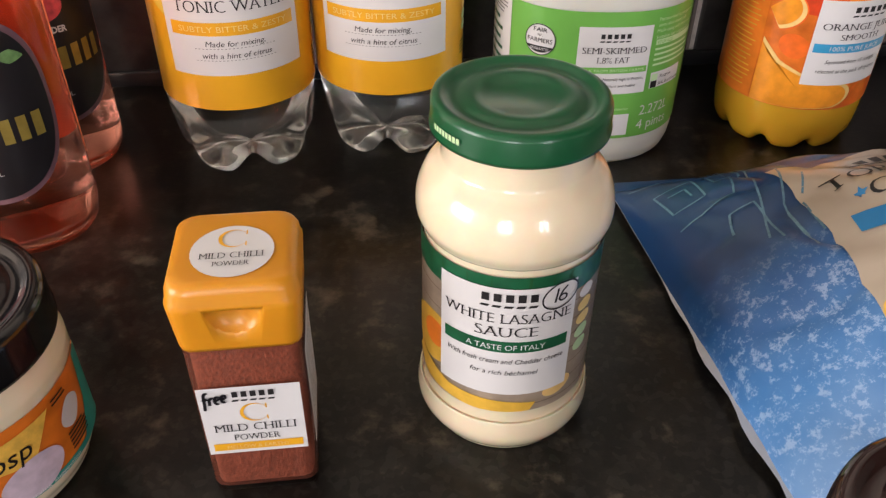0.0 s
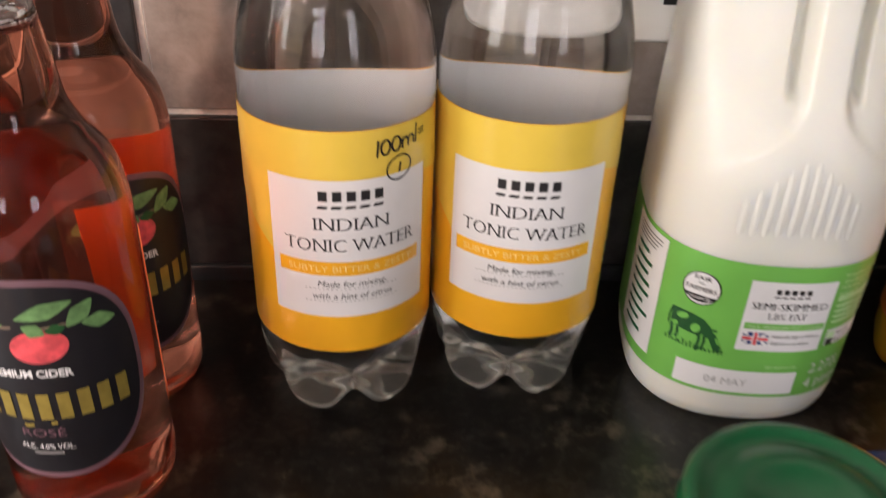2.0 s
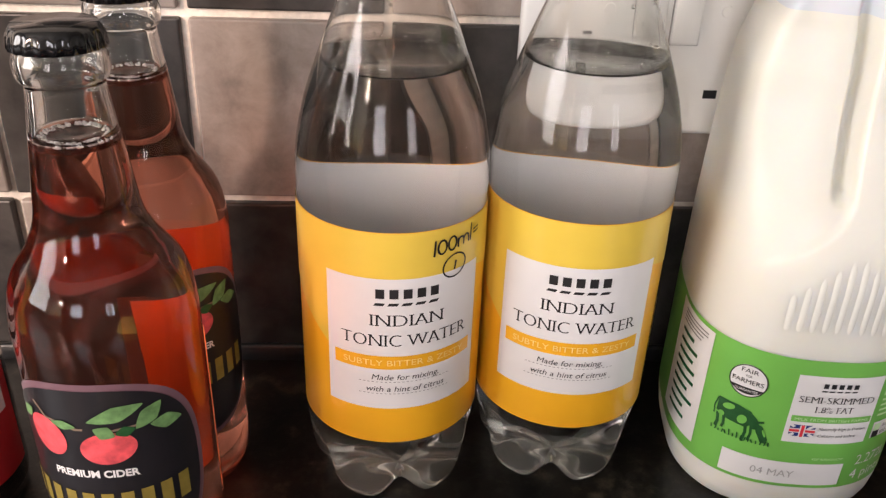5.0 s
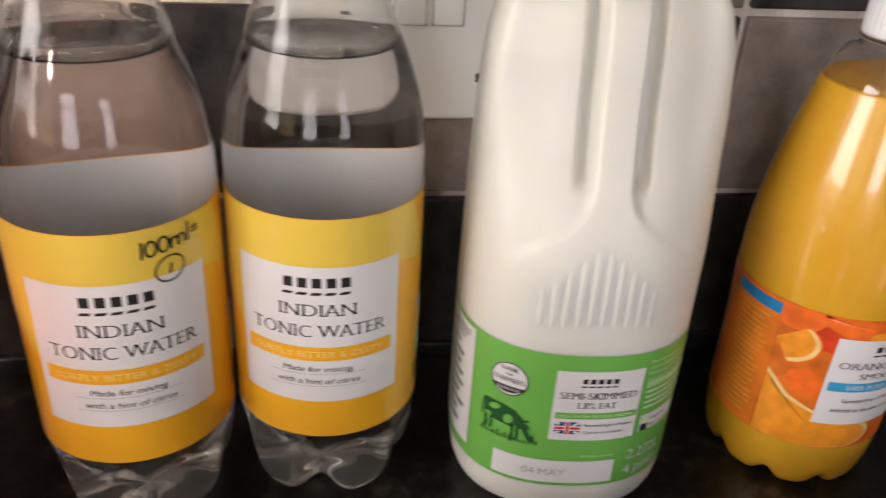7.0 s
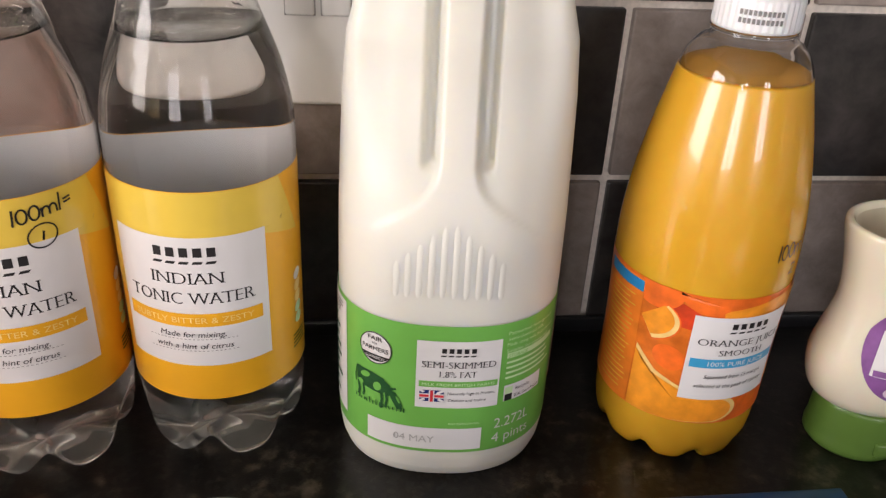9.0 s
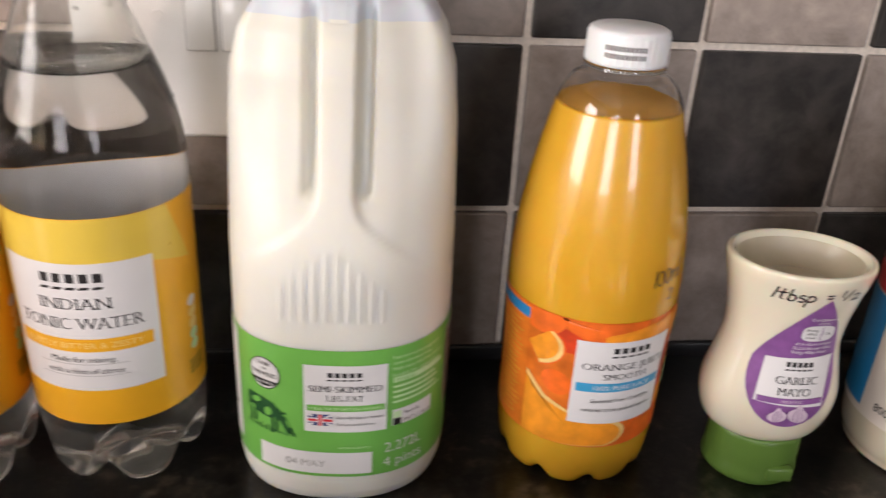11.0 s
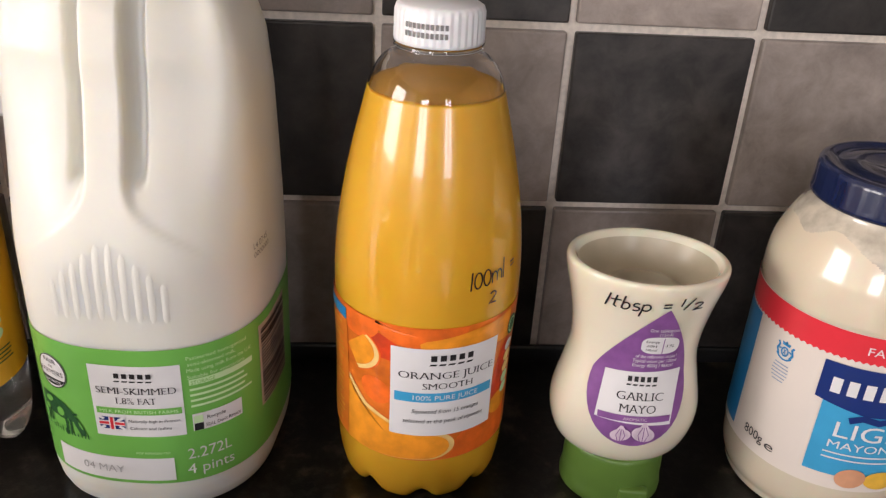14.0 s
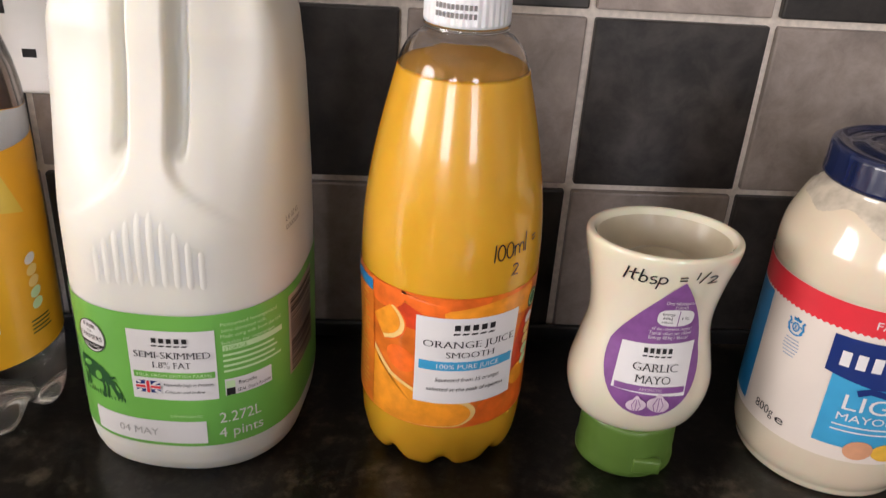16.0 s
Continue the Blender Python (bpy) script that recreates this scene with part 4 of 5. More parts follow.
    decal("slice_pith", fan([(-0.0500, 0.0590), (-0.0380, 0.0480), (-0.0250, 0.0425), (-0.0100, 0.0385), *arch(-0.0080, 0.0300, 0.0140, 0.0085, 60, -75), (-0.0300, 0.0212), (-0.0500, 0.0212)], 6), skin, 0.0008, PITH, lab)
    decal("slice_flesh", fan([(-0.0500, 0.0560), (-0.0400, 0.0465), (-0.0260, 0.0412), (-0.0110, 0.0370), *arch(-0.0090, 0.0295, 0.0124, 0.0074, 60, -75), (-0.0300, 0.0214), (-0.0500, 0.0214)], 6), skin, 0.0010, PULP, lab)
    decal("orange_picture", fan([(0.0070, 0.0330), (0.0110, 0.0365), (0.0250, 0.0400), (0.0400, 0.0400), (0.0400, 0.0212), (0.0020, 0.0212), (0.0060, 0.0260)], 5), skin, 0.0006, ORANGE_SKIN, lab)
    decal("peel_patch", fan(oval(0.0345, 0.0600, 0.0075, 0.0190, -8), 5), skin, 0.0005, PEEL, lab)
    decal("slice_flesh", fan(oval(0.0330, 0.0430, 0.0080, 0.0060, 0), 4), skin, 0.0007, PULP, lab)
    decal("side_panel", sheet(-0.0780, -0.0510, 0.0215, 0.0950), skin, 0.0007, BRICK_ORANGE, lab)
    decal("blue_strip", sheet(-0.0780, -0.0510, 0.0880, 0.0940), skin, 0.0009, MID_BLUE, lab)
    bars(lab, skin, CHEESE, 0.0009, -0.0740, -0.0540, 0.0845, 20, 0.0030, 0.0006)
    decal("white_panel", sheet(-0.0252, 0.0252, 0.0365, 0.0858), skin, 0.0012, PAPER, lab)
    mark(lab, skin, 0.0020, 0.0790, 0.0205, 0.0036, off=0.0015)
    write(lab, skin, INK, 0.0015, ("ORANGE JUICE", 0.0010, 0.0712, 0.0450, 0.0039, 0, 0, 0, 0, True), ("SMOOTH", 0.0010, 0.0652, 0.0235, 0.0034, 0, 0, 0, 0, True))
    decal("blue_band", sheet(-0.0232, 0.0237, 0.0560, 0.0612), skin, 0.0014, SKY_BLUE, lab)
    write(lab, skin, PAPER, 0.0016, ("100% PURE JUICE", 0.0005, 0.0586, 0.0305, 0.0026))
    write(lab, skin, INK, 0.0015, ("Squeezed from 15 oranges", 0.0010, 0.0508, 0.0320, 0.0022, 0.2), ("selected at the peak of ripeness", 0.0005, 0.0452, 0.0385, 0.0022, 0.2))
    decal("round_badge", fan(oval(0.0380, 0.0850, 0.0042, 0.0055), 2), skin, 0.0009, FOREST, lab)
    decal("badge_rim", ring(oval(0.0380, 0.0850, 0.0032, 0.0043), oval(0.0380, 0.0850, 0.0025, 0.0035)), skin, 0.0010, PALE_GREEN, lab)
    traffic_ovals(lab, skin, 0.0375, 0.0740, 0.0009, 20)
    handwriting(ob, skin, 0.0006, "100ml =", 0.0075, 0.1135, 0.0085, 0.0270, 0.12, 6, 0.0007)
    handwriting(ob, skin, 0.0006, "2", 0.0172, 0.1048, 0.0062, 0.0046, 0.1, 0, 0.0007)
    return ob


juice_bottle(-0.0765, -0.0905)

# ---- upside-down garlic mayo ----
SQUEEZY = smooth_profile([(0.0240, 0.0190), (0.0310, 0.0240), (0.0352, 0.0350), (0.0360, 0.0470), (0.0330, 0.0620), (0.0302, 0.0760), (0.0305, 0.0880), (0.0330, 0.1020), (0.0358, 0.1130),
                          (0.0370, 0.1195), (0.0364, 0.1222), (0.0338, 0.1225), (0.0318, 0.1195)])


def garlic_mayo(x, y):
    ob = thing("garlic_mayo_bottle", x, y, "cream squeezy garlic mayo bottle standing on its green cap", "bottle", turn=-6)
    flatten = lambda q, a: (q[0], q[1] * 0.80, q[2])
    part("squeezy_body", lathe(SQUEEZY, 80, flatten), MAYO_SKIN, ob)
    part("base_recess", lathe(smooth_profile([(0.0318, 0.1195), (0.0285, 0.1120), (0.0240, 0.1075), (0.0190, 0.1065), (0.0160, 0.1085), (0.0120, 0.1095), (0.0070, 0.1070), (0.0, 0.1060)], 5), 80, flatten), RECESS, ob, "dished translucent base with a raised ring, shade in its colour")
    part("cap", lathe(smooth_profile([(0.0, REAR + 0.0003), (0.0238, REAR + 0.0003), (0.0250, 0.0020), (0.0248, 0.0120), (0.0243, 0.0195), (0.0200, 0.0205), (0.0, 0.0205)], 4), 80, lambda q, a: (q[0], q[1] * 0.93, q[2])), MOSS_CAP, ob, "moss green flip cap")
    part("thumb_notch", box(0.0005, 0.0150, -0.0252, -0.0200, -0.0040, 0.0045, 0.0012), MOSS_CAP, ob)
    wide = radius_of([p for p in SQUEEZY if p[1] < 0.1196][:56])

    def skin(u, v, off):
        a = wide(v)
        s = min(0.97, abs(u) / a)
        return (u, -0.80 * a * math.sqrt(1 - s * s) - off, v)

    drop = []
    for i in range(48):
        t = 2 * math.pi * i / 48
        up = math.cos(t)
        drop.append((math.sin(t) * 0.0285 * math.sin(t / 2) ** 0.9 + 0.0065 * max(0.0, up), 0.0735 + 0.0375 * up))
    lab = decal("label", fan(drop, 8), skin, 0.0006, PURPLE, ob, "purple teardrop label")
    decal("white_panel", fan([(-0.0182, 0.0505), (0.0172, 0.0485), (0.0182, 0.0770), (-0.0158, 0.0750)], 8), skin, 0.0012, PAPER, lab)
    mark(lab, skin, 0.001, 0.0710, 0.0145, 0.0030, off=0.0017)
    write(lab, skin, INK, 0.0017, ("GARLIC", 0.0010, 0.0638, 0.0215, 0.0042, 0, 0, 0, 0, True), ("MAYO", 0.0005, 0.0575, 0.0170, 0.0042, 0, 0, 0, 0, True))
    decal("purple_strip", sheet(-0.0170, 0.0165, 0.0508, 0.0540), skin, 0.0017, PURPLE, lab)
    write(lab, skin, GARLIC, 0.0019, ("AROMATIC", 0.0, 0.0524, 0.0110, 0.0015))
    for u, v, r, tl in ((-0.0055, 0.0430, 0.0052, 15), (0.0050, 0.0440, 0.0062, -20)):
        decal("garlic_bulb", fan(oval(u, v, r * 0.92, r * 0.66, tl), 3), skin, 0.0015, GARLIC, lab)
        decal("garlic_bulb", fan([(u - r * 0.55, v + r * 0.35), (u - r * 0.10, v + r * 1.05), (u + r * 0.10, v + r * 1.05), (u + r * 0.55, v + r * 0.35)], 2), skin, 0.0016, GARLIC, lab)
        for d in (-0.4, 0.0, 0.4):
            decal("clove_line", stroke([(u + d * r * 0.3, v + r * 0.7), (u + d * r, v), (u + d * r * 0.5, v - r * 0.6)], 0.00035), skin, 0.0018, PURPLE, lab)
    write(lab, skin, PAPER, 0.0013, ("One tablespoon", 0.0068, 0.0995, 0.0140, 0.0018), ("(15ml)", 0.0075, 0.0970, 0.0060, 0.0016),
          ("of the reference intake*", 0.0055, 0.0845, 0.0190, 0.0017), ("Typical values per 100ml", 0.0050, 0.0820, 0.0200, 0.0017), ("Energy 403kJ / 96kcal", 0.0045, 0.0795, 0.0185, 0.0017))
    decal("energy_oval", fan(oval(0.0060, 0.0908, 0.0086, 0.0048, power=3.0), 3), skin, 0.0013, PAPER, lab)
    write(lab, skin, INK, 0.0017, ("Energy", 0.0022, 0.0932, 0.0060, 0.0014), ("60kJ", 0.0020, 0.0908, 0.0044, 0.0013), ("14kcal", 0.0022, 0.0885, 0.0050, 0.0013), ("1%", 0.0105, 0.0908, 0.0034, 0.0016))
    decal("oval_divider", stroke([(0.0072, 0.0864), (0.0072, 0.0908), (0.0072, 0.0952)], 0.0004), skin, 0.0017, PURPLE, lab)
    handwriting(ob, skin, 0.0006, "1tbsp = 1/2", -0.0215, 0.1088, 0.0072, 0.0430, 0.15, 2, 0.0008)
    return ob


garlic_mayo(0.0225, -0.1120)

# ---- large mayonnaise jar ----
BIGJAR = smooth_profile(footed([(0.0, 0.002), (0.038, 0.0), (0.0445, 0.005), (0.0472, 0.014), (0.0475, 0.030), (0.0475, 0.095), (0.0482, 0.108), (0.0470, 0.122), (0.0425, 0.135), (0.0395, 0.1405), (0.0365, 0.144), (0.0335, 0.148), (0.0335, 0.156)], 0.0094), 14)


def ridged_lid(z0, z1, r, count, deep):
    def ridge(q, a):
        rr = math.hypot(q[0], q[1])
        k = 1 - (deep * (0.5 + 0.5 * math.cos(count * a)) if rr > r * 0.97 and z0 + 0.001 < q[2] < z1 - 0.002 else 0)
        return (q[0] * k, q[1] * k, q[2])
    h = z1 - z0
    return lathe([(r * 0.93, z0), (r * 1.01, z0), (r * 1.015, z0 + h * 0.12), (r, z0 + h * 0.25), (r, z0 + h * 0.80), (r * 0.975, z0 + h * 0.95), (r * 0.93, z1), (r * 0.87, z1),
                  (r * 0.84, z1 - 0.0012), (r * 0.70, z1 - 0.0012), (r * 0.67, z1 - 0.0006), (r * 0.45, z1 - 0.0006), (r * 0.42, z1 - 0.0012), (0.0, z1 - 0.0012)], 120, ridge)


def mayo_jar(x, y):
    ob = thing("mayonnaise_jar", x, y, "large glass jar of light mayonnaise, navy lid", "jar")
    jar = part("jar_body", lathe(BIGJAR, 240), [MAYO, SMEAR], ob, "glass jar full of pale mayonnaise")
    for face in jar.data.polygons:
        c = face.center
        a = math.atan2(c.x, -c.y)
        face.material_index = 1 if c.z > 0.139 - 0.009 * step_up(a, -0.9, -0.3) + 0.0022 * math.sin(5 * a) + 0.0012 * math.sin(11 * a + 1) else 0
    part("lid", ridged_lid(0.1500, 0.1660, 0.0360, 30, 0.012), NAVY_LID, ob)
    skin = round_skin(radius_of([p for p in BIGJAR if p[1] > 0.002]), 0.0475, 0)
    lab = decal("label", sheet(-0.125, 0.125, 0.0180, 0.1040), skin, 0.0004, IVORY, ob, "ivory printed label with a red band")
    decal("red_band", sheet(-0.1250, 0.125, 0.0905, 0.1038), skin, 0.0007, RED, lab)
    for k in range(66):
        decal("pinked_edge", ([(-0.10 + k * 0.003, 0.0906), (-0.0985 + k * 0.003, 0.0895), (-0.097 + k * 0.003, 0.0906)], [[0, 1, 2]]), skin, 0.0007, RED, lab)
    write(lab, skin, PAPER, 0.0010, ("FA", -0.0165, 0.0965, 0.0068, 0.0040))
    decal("blue_panel", sheet(-0.118, -0.0735, 0.0225, 0.0890), skin, 0.0007, MID_BLUE, lab)
    decal("navy_shield", fan([(-0.0350, 0.0670), (-0.012, 0.0625), (0.012, 0.0625), (0.0350, 0.0670), (0.0350, 0.0870), (-0.0350, 0.0870)], 10), skin, 0.0012, NAVY, lab)
    for k in range(9):
        decal("brand_block", sheet(-0.0298 + k * 0.0068, -0.0298 + k * 0.0068 + 0.0042, 0.0718, 0.0798), skin, 0.0016, PAPER, lab)
    decal("light_panel", fan([(-0.0312, 0.0265), (0.0312, 0.0265), (0.0312, 0.0660), (-0.0312, 0.0660)], 12), skin, 0.0009, SKY_BLUE, lab)
    decal("ribbon", stroke([(-0.0185, 0.0590), (-0.0130, 0.0615), (-0.0060, 0.0600), (0.0, 0.0620)], 0.0035), skin, 0.0017, NAVY, lab)
    write(lab, skin, PAPER, 0.0014, ("LIGHT", -0.0020, 0.0530, 0.0420, 0.0085), ("MAYONNAISE", 0.0, 0.0445, 0.0480, 0.0042))
    bars(lab, skin, PAPER, 0.0014, -0.0250, 0.0250, 0.0400, 2, 0.0030, 0.0008)
    decal("egg_motif", fan(oval(-0.0100, 0.0265, 0.0068, 0.0056, 10), 3), skin, 0.0016, EGG, lab)
    decal("egg_motif", fan(oval(0.0040, 0.0260, 0.0080, 0.0052, -5), 3), skin, 0.0015, CHEESE, lab)
    crest = -0.0535
    decal("crest_shape", ring(oval(crest, 0.0800, 0.0021, 0.0026, n=20), oval(crest, 0.0800, 0.0014, 0.0018, n=20)), skin, 0.0008, MID_BLUE, lab)
    decal("crest_shape", fan([(crest - 0.0020, 0.0832), (crest + 0.0020, 0.0832), (crest + 0.0024, 0.0850), (crest + 0.0010, 0.0843), (crest, 0.0858), (crest - 0.0010, 0.0843), (crest - 0.0024, 0.0850)], 2), skin, 0.0008, MID_BLUE, lab)
    for side in (-1, 1):
        decal("crest_shape", stroke([(crest + side * 0.0030, 0.0772), (crest + side * 0.0043, 0.0800), (crest + side * 0.0034, 0.0826), (crest + side * 0.0044, 0.0840)], 0.0011), skin, 0.0008, MID_BLUE, lab)
        decal("crest_shape", stroke([(crest + side * 0.0034, 0.0805), (crest + side * 0.0022, 0.0812)], 0.0007), skin, 0.0008, MID_BLUE, lab)
        decal("crest_shape", stroke([(crest + side * 0.0008, 0.0784), (crest - side * 0.0006, 0.0816)], 0.0004), skin, 0.0010, MID_BLUE, lab)
    decal("crest_shape", stroke(arch(crest, 0.0810, 0.0050, 0.0052, 215, 325), 0.0008), skin, 0.0008, MID_BLUE, lab)
    for k, wide in enumerate((0.0075, 0.0085, 0.0090, 0.0088, 0.0074, 0.0060)):
        decal("print_line", sheet(crest - wide / 2, crest + wide / 2, 0.0728 - k * 0.0018, 0.0734 - k * 0.0018), skin, 0.0008, CREST_INK, lab)
    write(lab, skin, INK, 0.0008, ("800g", -0.0580, 0.0283, 0.0120, 0.0050), ("e", -0.0480, 0.0273, 0.0048, 0.0050))
    return ob


mayo_jar(0.1345, -0.1050)

# ---- white lasagne sauce ----
SAUCE = smooth_profile(footed([(0.0, 0.002), (0.0260, 0.0), (0.0315, 0.003), (0.0350, 0.009), (0.0340, 0.0160), (0.0325, 0.0195), (0.0325, 0.0815), (0.0332, 0.0850), (0.0350, 0.0900), (0.0346, 0.0968), (0.0318, 0.1038),
                        (0.0276, 0.1084), (0.0260, 0.1120), (0.0258, 0.1240)]))
SAUCE = [(0.957 * r, z) for r, z in SAUCE]


def lasagne_jar(x, y):
    ob = thing("lasagne_sauce_jar", x, y, "glass jar of white lasagne sauce, green lid", "jar")
    part("jar_body", lathe(SAUCE, 96), CREAM, ob, "glass jar full of cream sauce")
    part("lid", ridged_lid(0.1208, 0.1310, 0.0286, 60, 0.002), GREEN_LID, ob, "shiny green twist lid")
    for k in range(8):
        decal("lid_code", sheet(-0.0215 + k * 0.0016, -0.0203 + k * 0.0016, 0.1245, 0.1265), round_skin(lambda z: 0.0290, 0.0290, -30), 0.0004, PALE_GREEN, ob)
    skin = round_skin(lambda z: 0.0312, 0.0306, -11)
    half = math.pi * 0.0306
    lab = decal("label", sheet(-half, half, 0.0190, 0.0822), skin, 0.0004, WOOD_PRINT, ob, "printed label with green band and food picture")
    decal("green_band", sheet(-half, half, 0.0715, 0.0821), skin, 0.0006, FOREST, lab)
    for k in range(22):
        u = -half + (k + random.uniform(0.2, 0.8)) * 2 * half / 22
        decal("plank_line", stroke([(u, 0.0717), (u + random.uniform(-0.0006, 0.0006), 0.0770), (u, 0.0819)], random.choice((0.0003, 0.0005, 0.0009))), skin, 0.0008, DARK_LEAF, lab)
    for k in range(7):
        v = 0.0225 + k * 0.0072 + random.uniform(-0.001, 0.001)
        decal("plank_line", sheet(-half, half, v, v + 0.0004), skin, 0.0006, TWIG, lab)
    decal("lasagne_picture", fan(oval(-0.0300, 0.0430, 0.0150, 0.0115, 20), 4), skin, 0.0007, CHEESE, lab)
    decal("lasagne_picture", fan(oval(-0.0275, 0.0455, 0.0065, 0.0060, 20), 4), skin, 0.0009, BRICK_ORANGE, lab)
    decal("cheese_picture", fan([(-0.038, 0.0330), (-0.020, 0.0260), (0.004, 0.0245), (0.0120, 0.0235), (0.0100, 0.0195), (-0.010, 0.0192), (-0.032, 0.0210), (-0.042, 0.0270)], 6), skin, 0.0008, CHEESE, lab)
    decal("garlic_picture", fan(oval(0.0200, 0.0285, 0.0060, 0.0038, 20), 3), skin, 0.0009, PITH, lab)
    decal("white_panel", sheet(-0.0236, 0.0232, 0.0288, 0.0778), skin, 0.0011, PAPER, lab)
    mark(lab, skin, 0.0005, 0.0722, 0.0190, 0.0037, off=0.0014)
    write(lab, skin, INK, 0.0014, ("WHITE LASAGNE", 0.0, 0.0652, 0.0428, 0.0043, 0, 0, 0, 0, True), ("SAUCE", 0.0, 0.0592, 0.0205, 0.0044, 0, 0, 0, 0, True))
    decal("green_strip", sheet(-0.0215, 0.0212, 0.0497, 0.0548), skin, 0.0013, FOREST, lab)
    write(lab, skin, PAPER, 0.0015, ("A TASTE OF ITALY", 0.0, 0.0522, 0.0260, 0.0023))
    write(lab, skin, INK, 0.0014, ("With fresh cream and Cheddar cheese", 0.0, 0.0455, 0.0405, 0.0022, 0.2), ("for a rich béchamel", 0.0, 0.0400, 0.0225, 0.0022, 0.2))
    handwriting(lab, skin, 0.0015, "16", 0.0145, 0.0706, 0.0058, 0.0050, 0.15, 5, 0.0007)
    decal("pen_circle", ring(oval(0.0168, 0.0735, 0.0068, 0.0054, 30), oval(0.0168, 0.0735, 0.0062, 0.0048, 30)), skin, 0.0016, PEN, lab)
    traffic_ovals(lab, skin, 0.0290, 0.0690, 0.0009, 10)
    return ob


lasagne_jar(-0.2895, -0.3080)

# ---- chilli powder ----


def chilli_jar(x, y):
    ob = thing("chilli_powder_jar", x, y, "square glass spice jar of red chilli powder, ochre lid", "spice jar", turn=1)
    part("glass_body", box(-0.0186, 0.0186, -0.0186, 0.0186, FOOT, 0.0700, 0.004, 4), SPICE_GLASS, ob, "clear glass box")
    part("powder", box(-0.0171, 0.0171, -0.0171, 0.0171, -0.0030, 0.0655, 0.0035, 3), CHILLI, ob, "dark red ground chilli")
    levels = [(0.0690, 0.0190, 0.0045), (0.0705, 0.0193, 0.005), (0.0850, 0.0203, 0.005), (0.0875, 0.0205, 0.0055), (0.0882, 0.0202, 0.006), (0.0915, 0.0198, 0.006), (0.0938, 0.0190, 0.0065), (0.0948, 0.0178, 0.007), (0.0951, 0.0160, 0.007), (0.0951, 0.0090, 0.006)]
    verts, faces, n = [], [], 64
    for z, h, rc in [(z - 0.002, h, rc) for z, h, rc in levels]:
        per = 8 * (h - rc) + 2 * math.pi * rc
        for k in range(n):
            (px, py), _ = rounded_square(per * k / n, h, rc)
            verts.append((px, py, z))
    for j in range(len(levels) - 1):
        faces += [[j * n + k, j * n + (k + 1) % n, (j + 1) * n + (k + 1) % n, (j + 1) * n + k] for k in range(n)]
    faces.append(list(range((len(levels) - 1) * n, len(levels) * n)))
    faces.append(list(reversed(range(n))))
    lid = part("lid", (verts, faces), OCHRE_LID, ob, "ochre plastic flip lid")
    ball = bmesh.new()
    bmesh.ops.create_uvsphere(ball, u_segments=32, v_segments=20, radius=1.0)
    for v in ball.verts:
        v.co = (v.co.x * 0.0088, -0.0212 + v.co.y * 0.0052, 0.0838 + min(v.co.z, 0.0) * 0.0098 + max(v.co.z, 0.0) * 0.0006)
    cutter = part("cutter", ball, OCHRE_LID)
    cutter.parent = ob
    cut = lid.modifiers.new("notch", "BOOLEAN")
    cut.operation, cut.object = "DIFFERENCE", cutter
    bpy.context.view_layer.update()
    carved = bpy.data.meshes.new_from_object(lid.evaluated_get(bpy.context.evaluated_depsgraph_get()))
    lid.modifiers.clear()
    lid.data = carved
    bpy.data.objects.remove(cutter)
    carved.polygons.foreach_set("use_smooth", [abs(f.normal.z) < 0.95 or f.area < 0.0002 for f in carved.polygons])
    top = top_skin(0.0931)
    sticker = decal("top_label", fan(oval(0.0, -0.0030, 0.0128, 0.0128), 3), top, 0.0003, PAPER, ob, "round cream paper sticker")
    decal("initial", big_c(0.0, 0.0028, 0.0092, 0.0090), top, 0.0006, AMBER, sticker)
    write(sticker, top, INK, 0.0006, ("MILD CHILLI", 0.0, -0.0055, 0.0195, 0.0029, 0, 0, 0, 0, True), ("POWDER", 0.0, -0.0095, 0.0110, 0.0022, 0, 0, 0, 0, True))
    skin = lambda u, v, off: (u * 0.94, -0.0187 - off, 0.0005 + v * 0.94)
    lab = decal("label", fan([(-0.0180, 0.0185), (0.0175, 0.0185), (0.0175, 0.0530), (-0.0180, 0.0530)], 2), skin, 0.0004, PAPER, ob, "white paper label")
    mark(lab, skin, 0.0012, 0.0480, 0.0155, 0.0031, off=0.0007)
    decal("initial", big_c(0.0005, 0.0400, 0.0100, 0.0092), skin, 0.0007, AMBER, lab)
    write(lab, skin, INK, 0.0007, ("MILD CHILLI", 0.0, 0.0325, 0.0290, 0.0040, 0, 0, 0, 0, True), ("POWDER", 0.0, 0.0272, 0.0165, 0.0032, 0, 0, 0, 0, True))
    decal("amber_strip", sheet(-0.0160, 0.0160, 0.0205, 0.0242), skin, 0.0007, AMBER, lab)
    write(lab, skin, PITH, 0.0009, ("MELLOW & EARTHY", 0.0, 0.0223, 0.0225, 0.0018))
    handwriting(lab, skin, 0.0010, "free", -0.0165, 0.0445, 0.0062, 0.0090, 0.25, 14, 0.0011)
    side = lambda u, v, off: (0.0187 + off, u, v)
    back = decal("side_label", fan([(-0.0150, 0.0150), (0.0150, 0.0150), (0.0150, 0.0600), (-0.0150, 0.0600)], 2), side, 0.0004, PAPER, ob)
    bars(back, side, GREY_INK, 0.0007, -0.0130, 0.0130, 0.0570, 14, 0.0029, 0.0009)
    return ob


chilli_jar(-0.3812, -0.3285)

# ---- dip jar with a black lid ----
DIP = smooth_profile(footed([(0.0, 0.002), (0.033, 0.0), (0.039, 0.004), (0.0408, 0.012), (0.0412, 0.040), (0.0405, 0.047), (0.0375, 0.0535), (0.0370, 0.058)]))


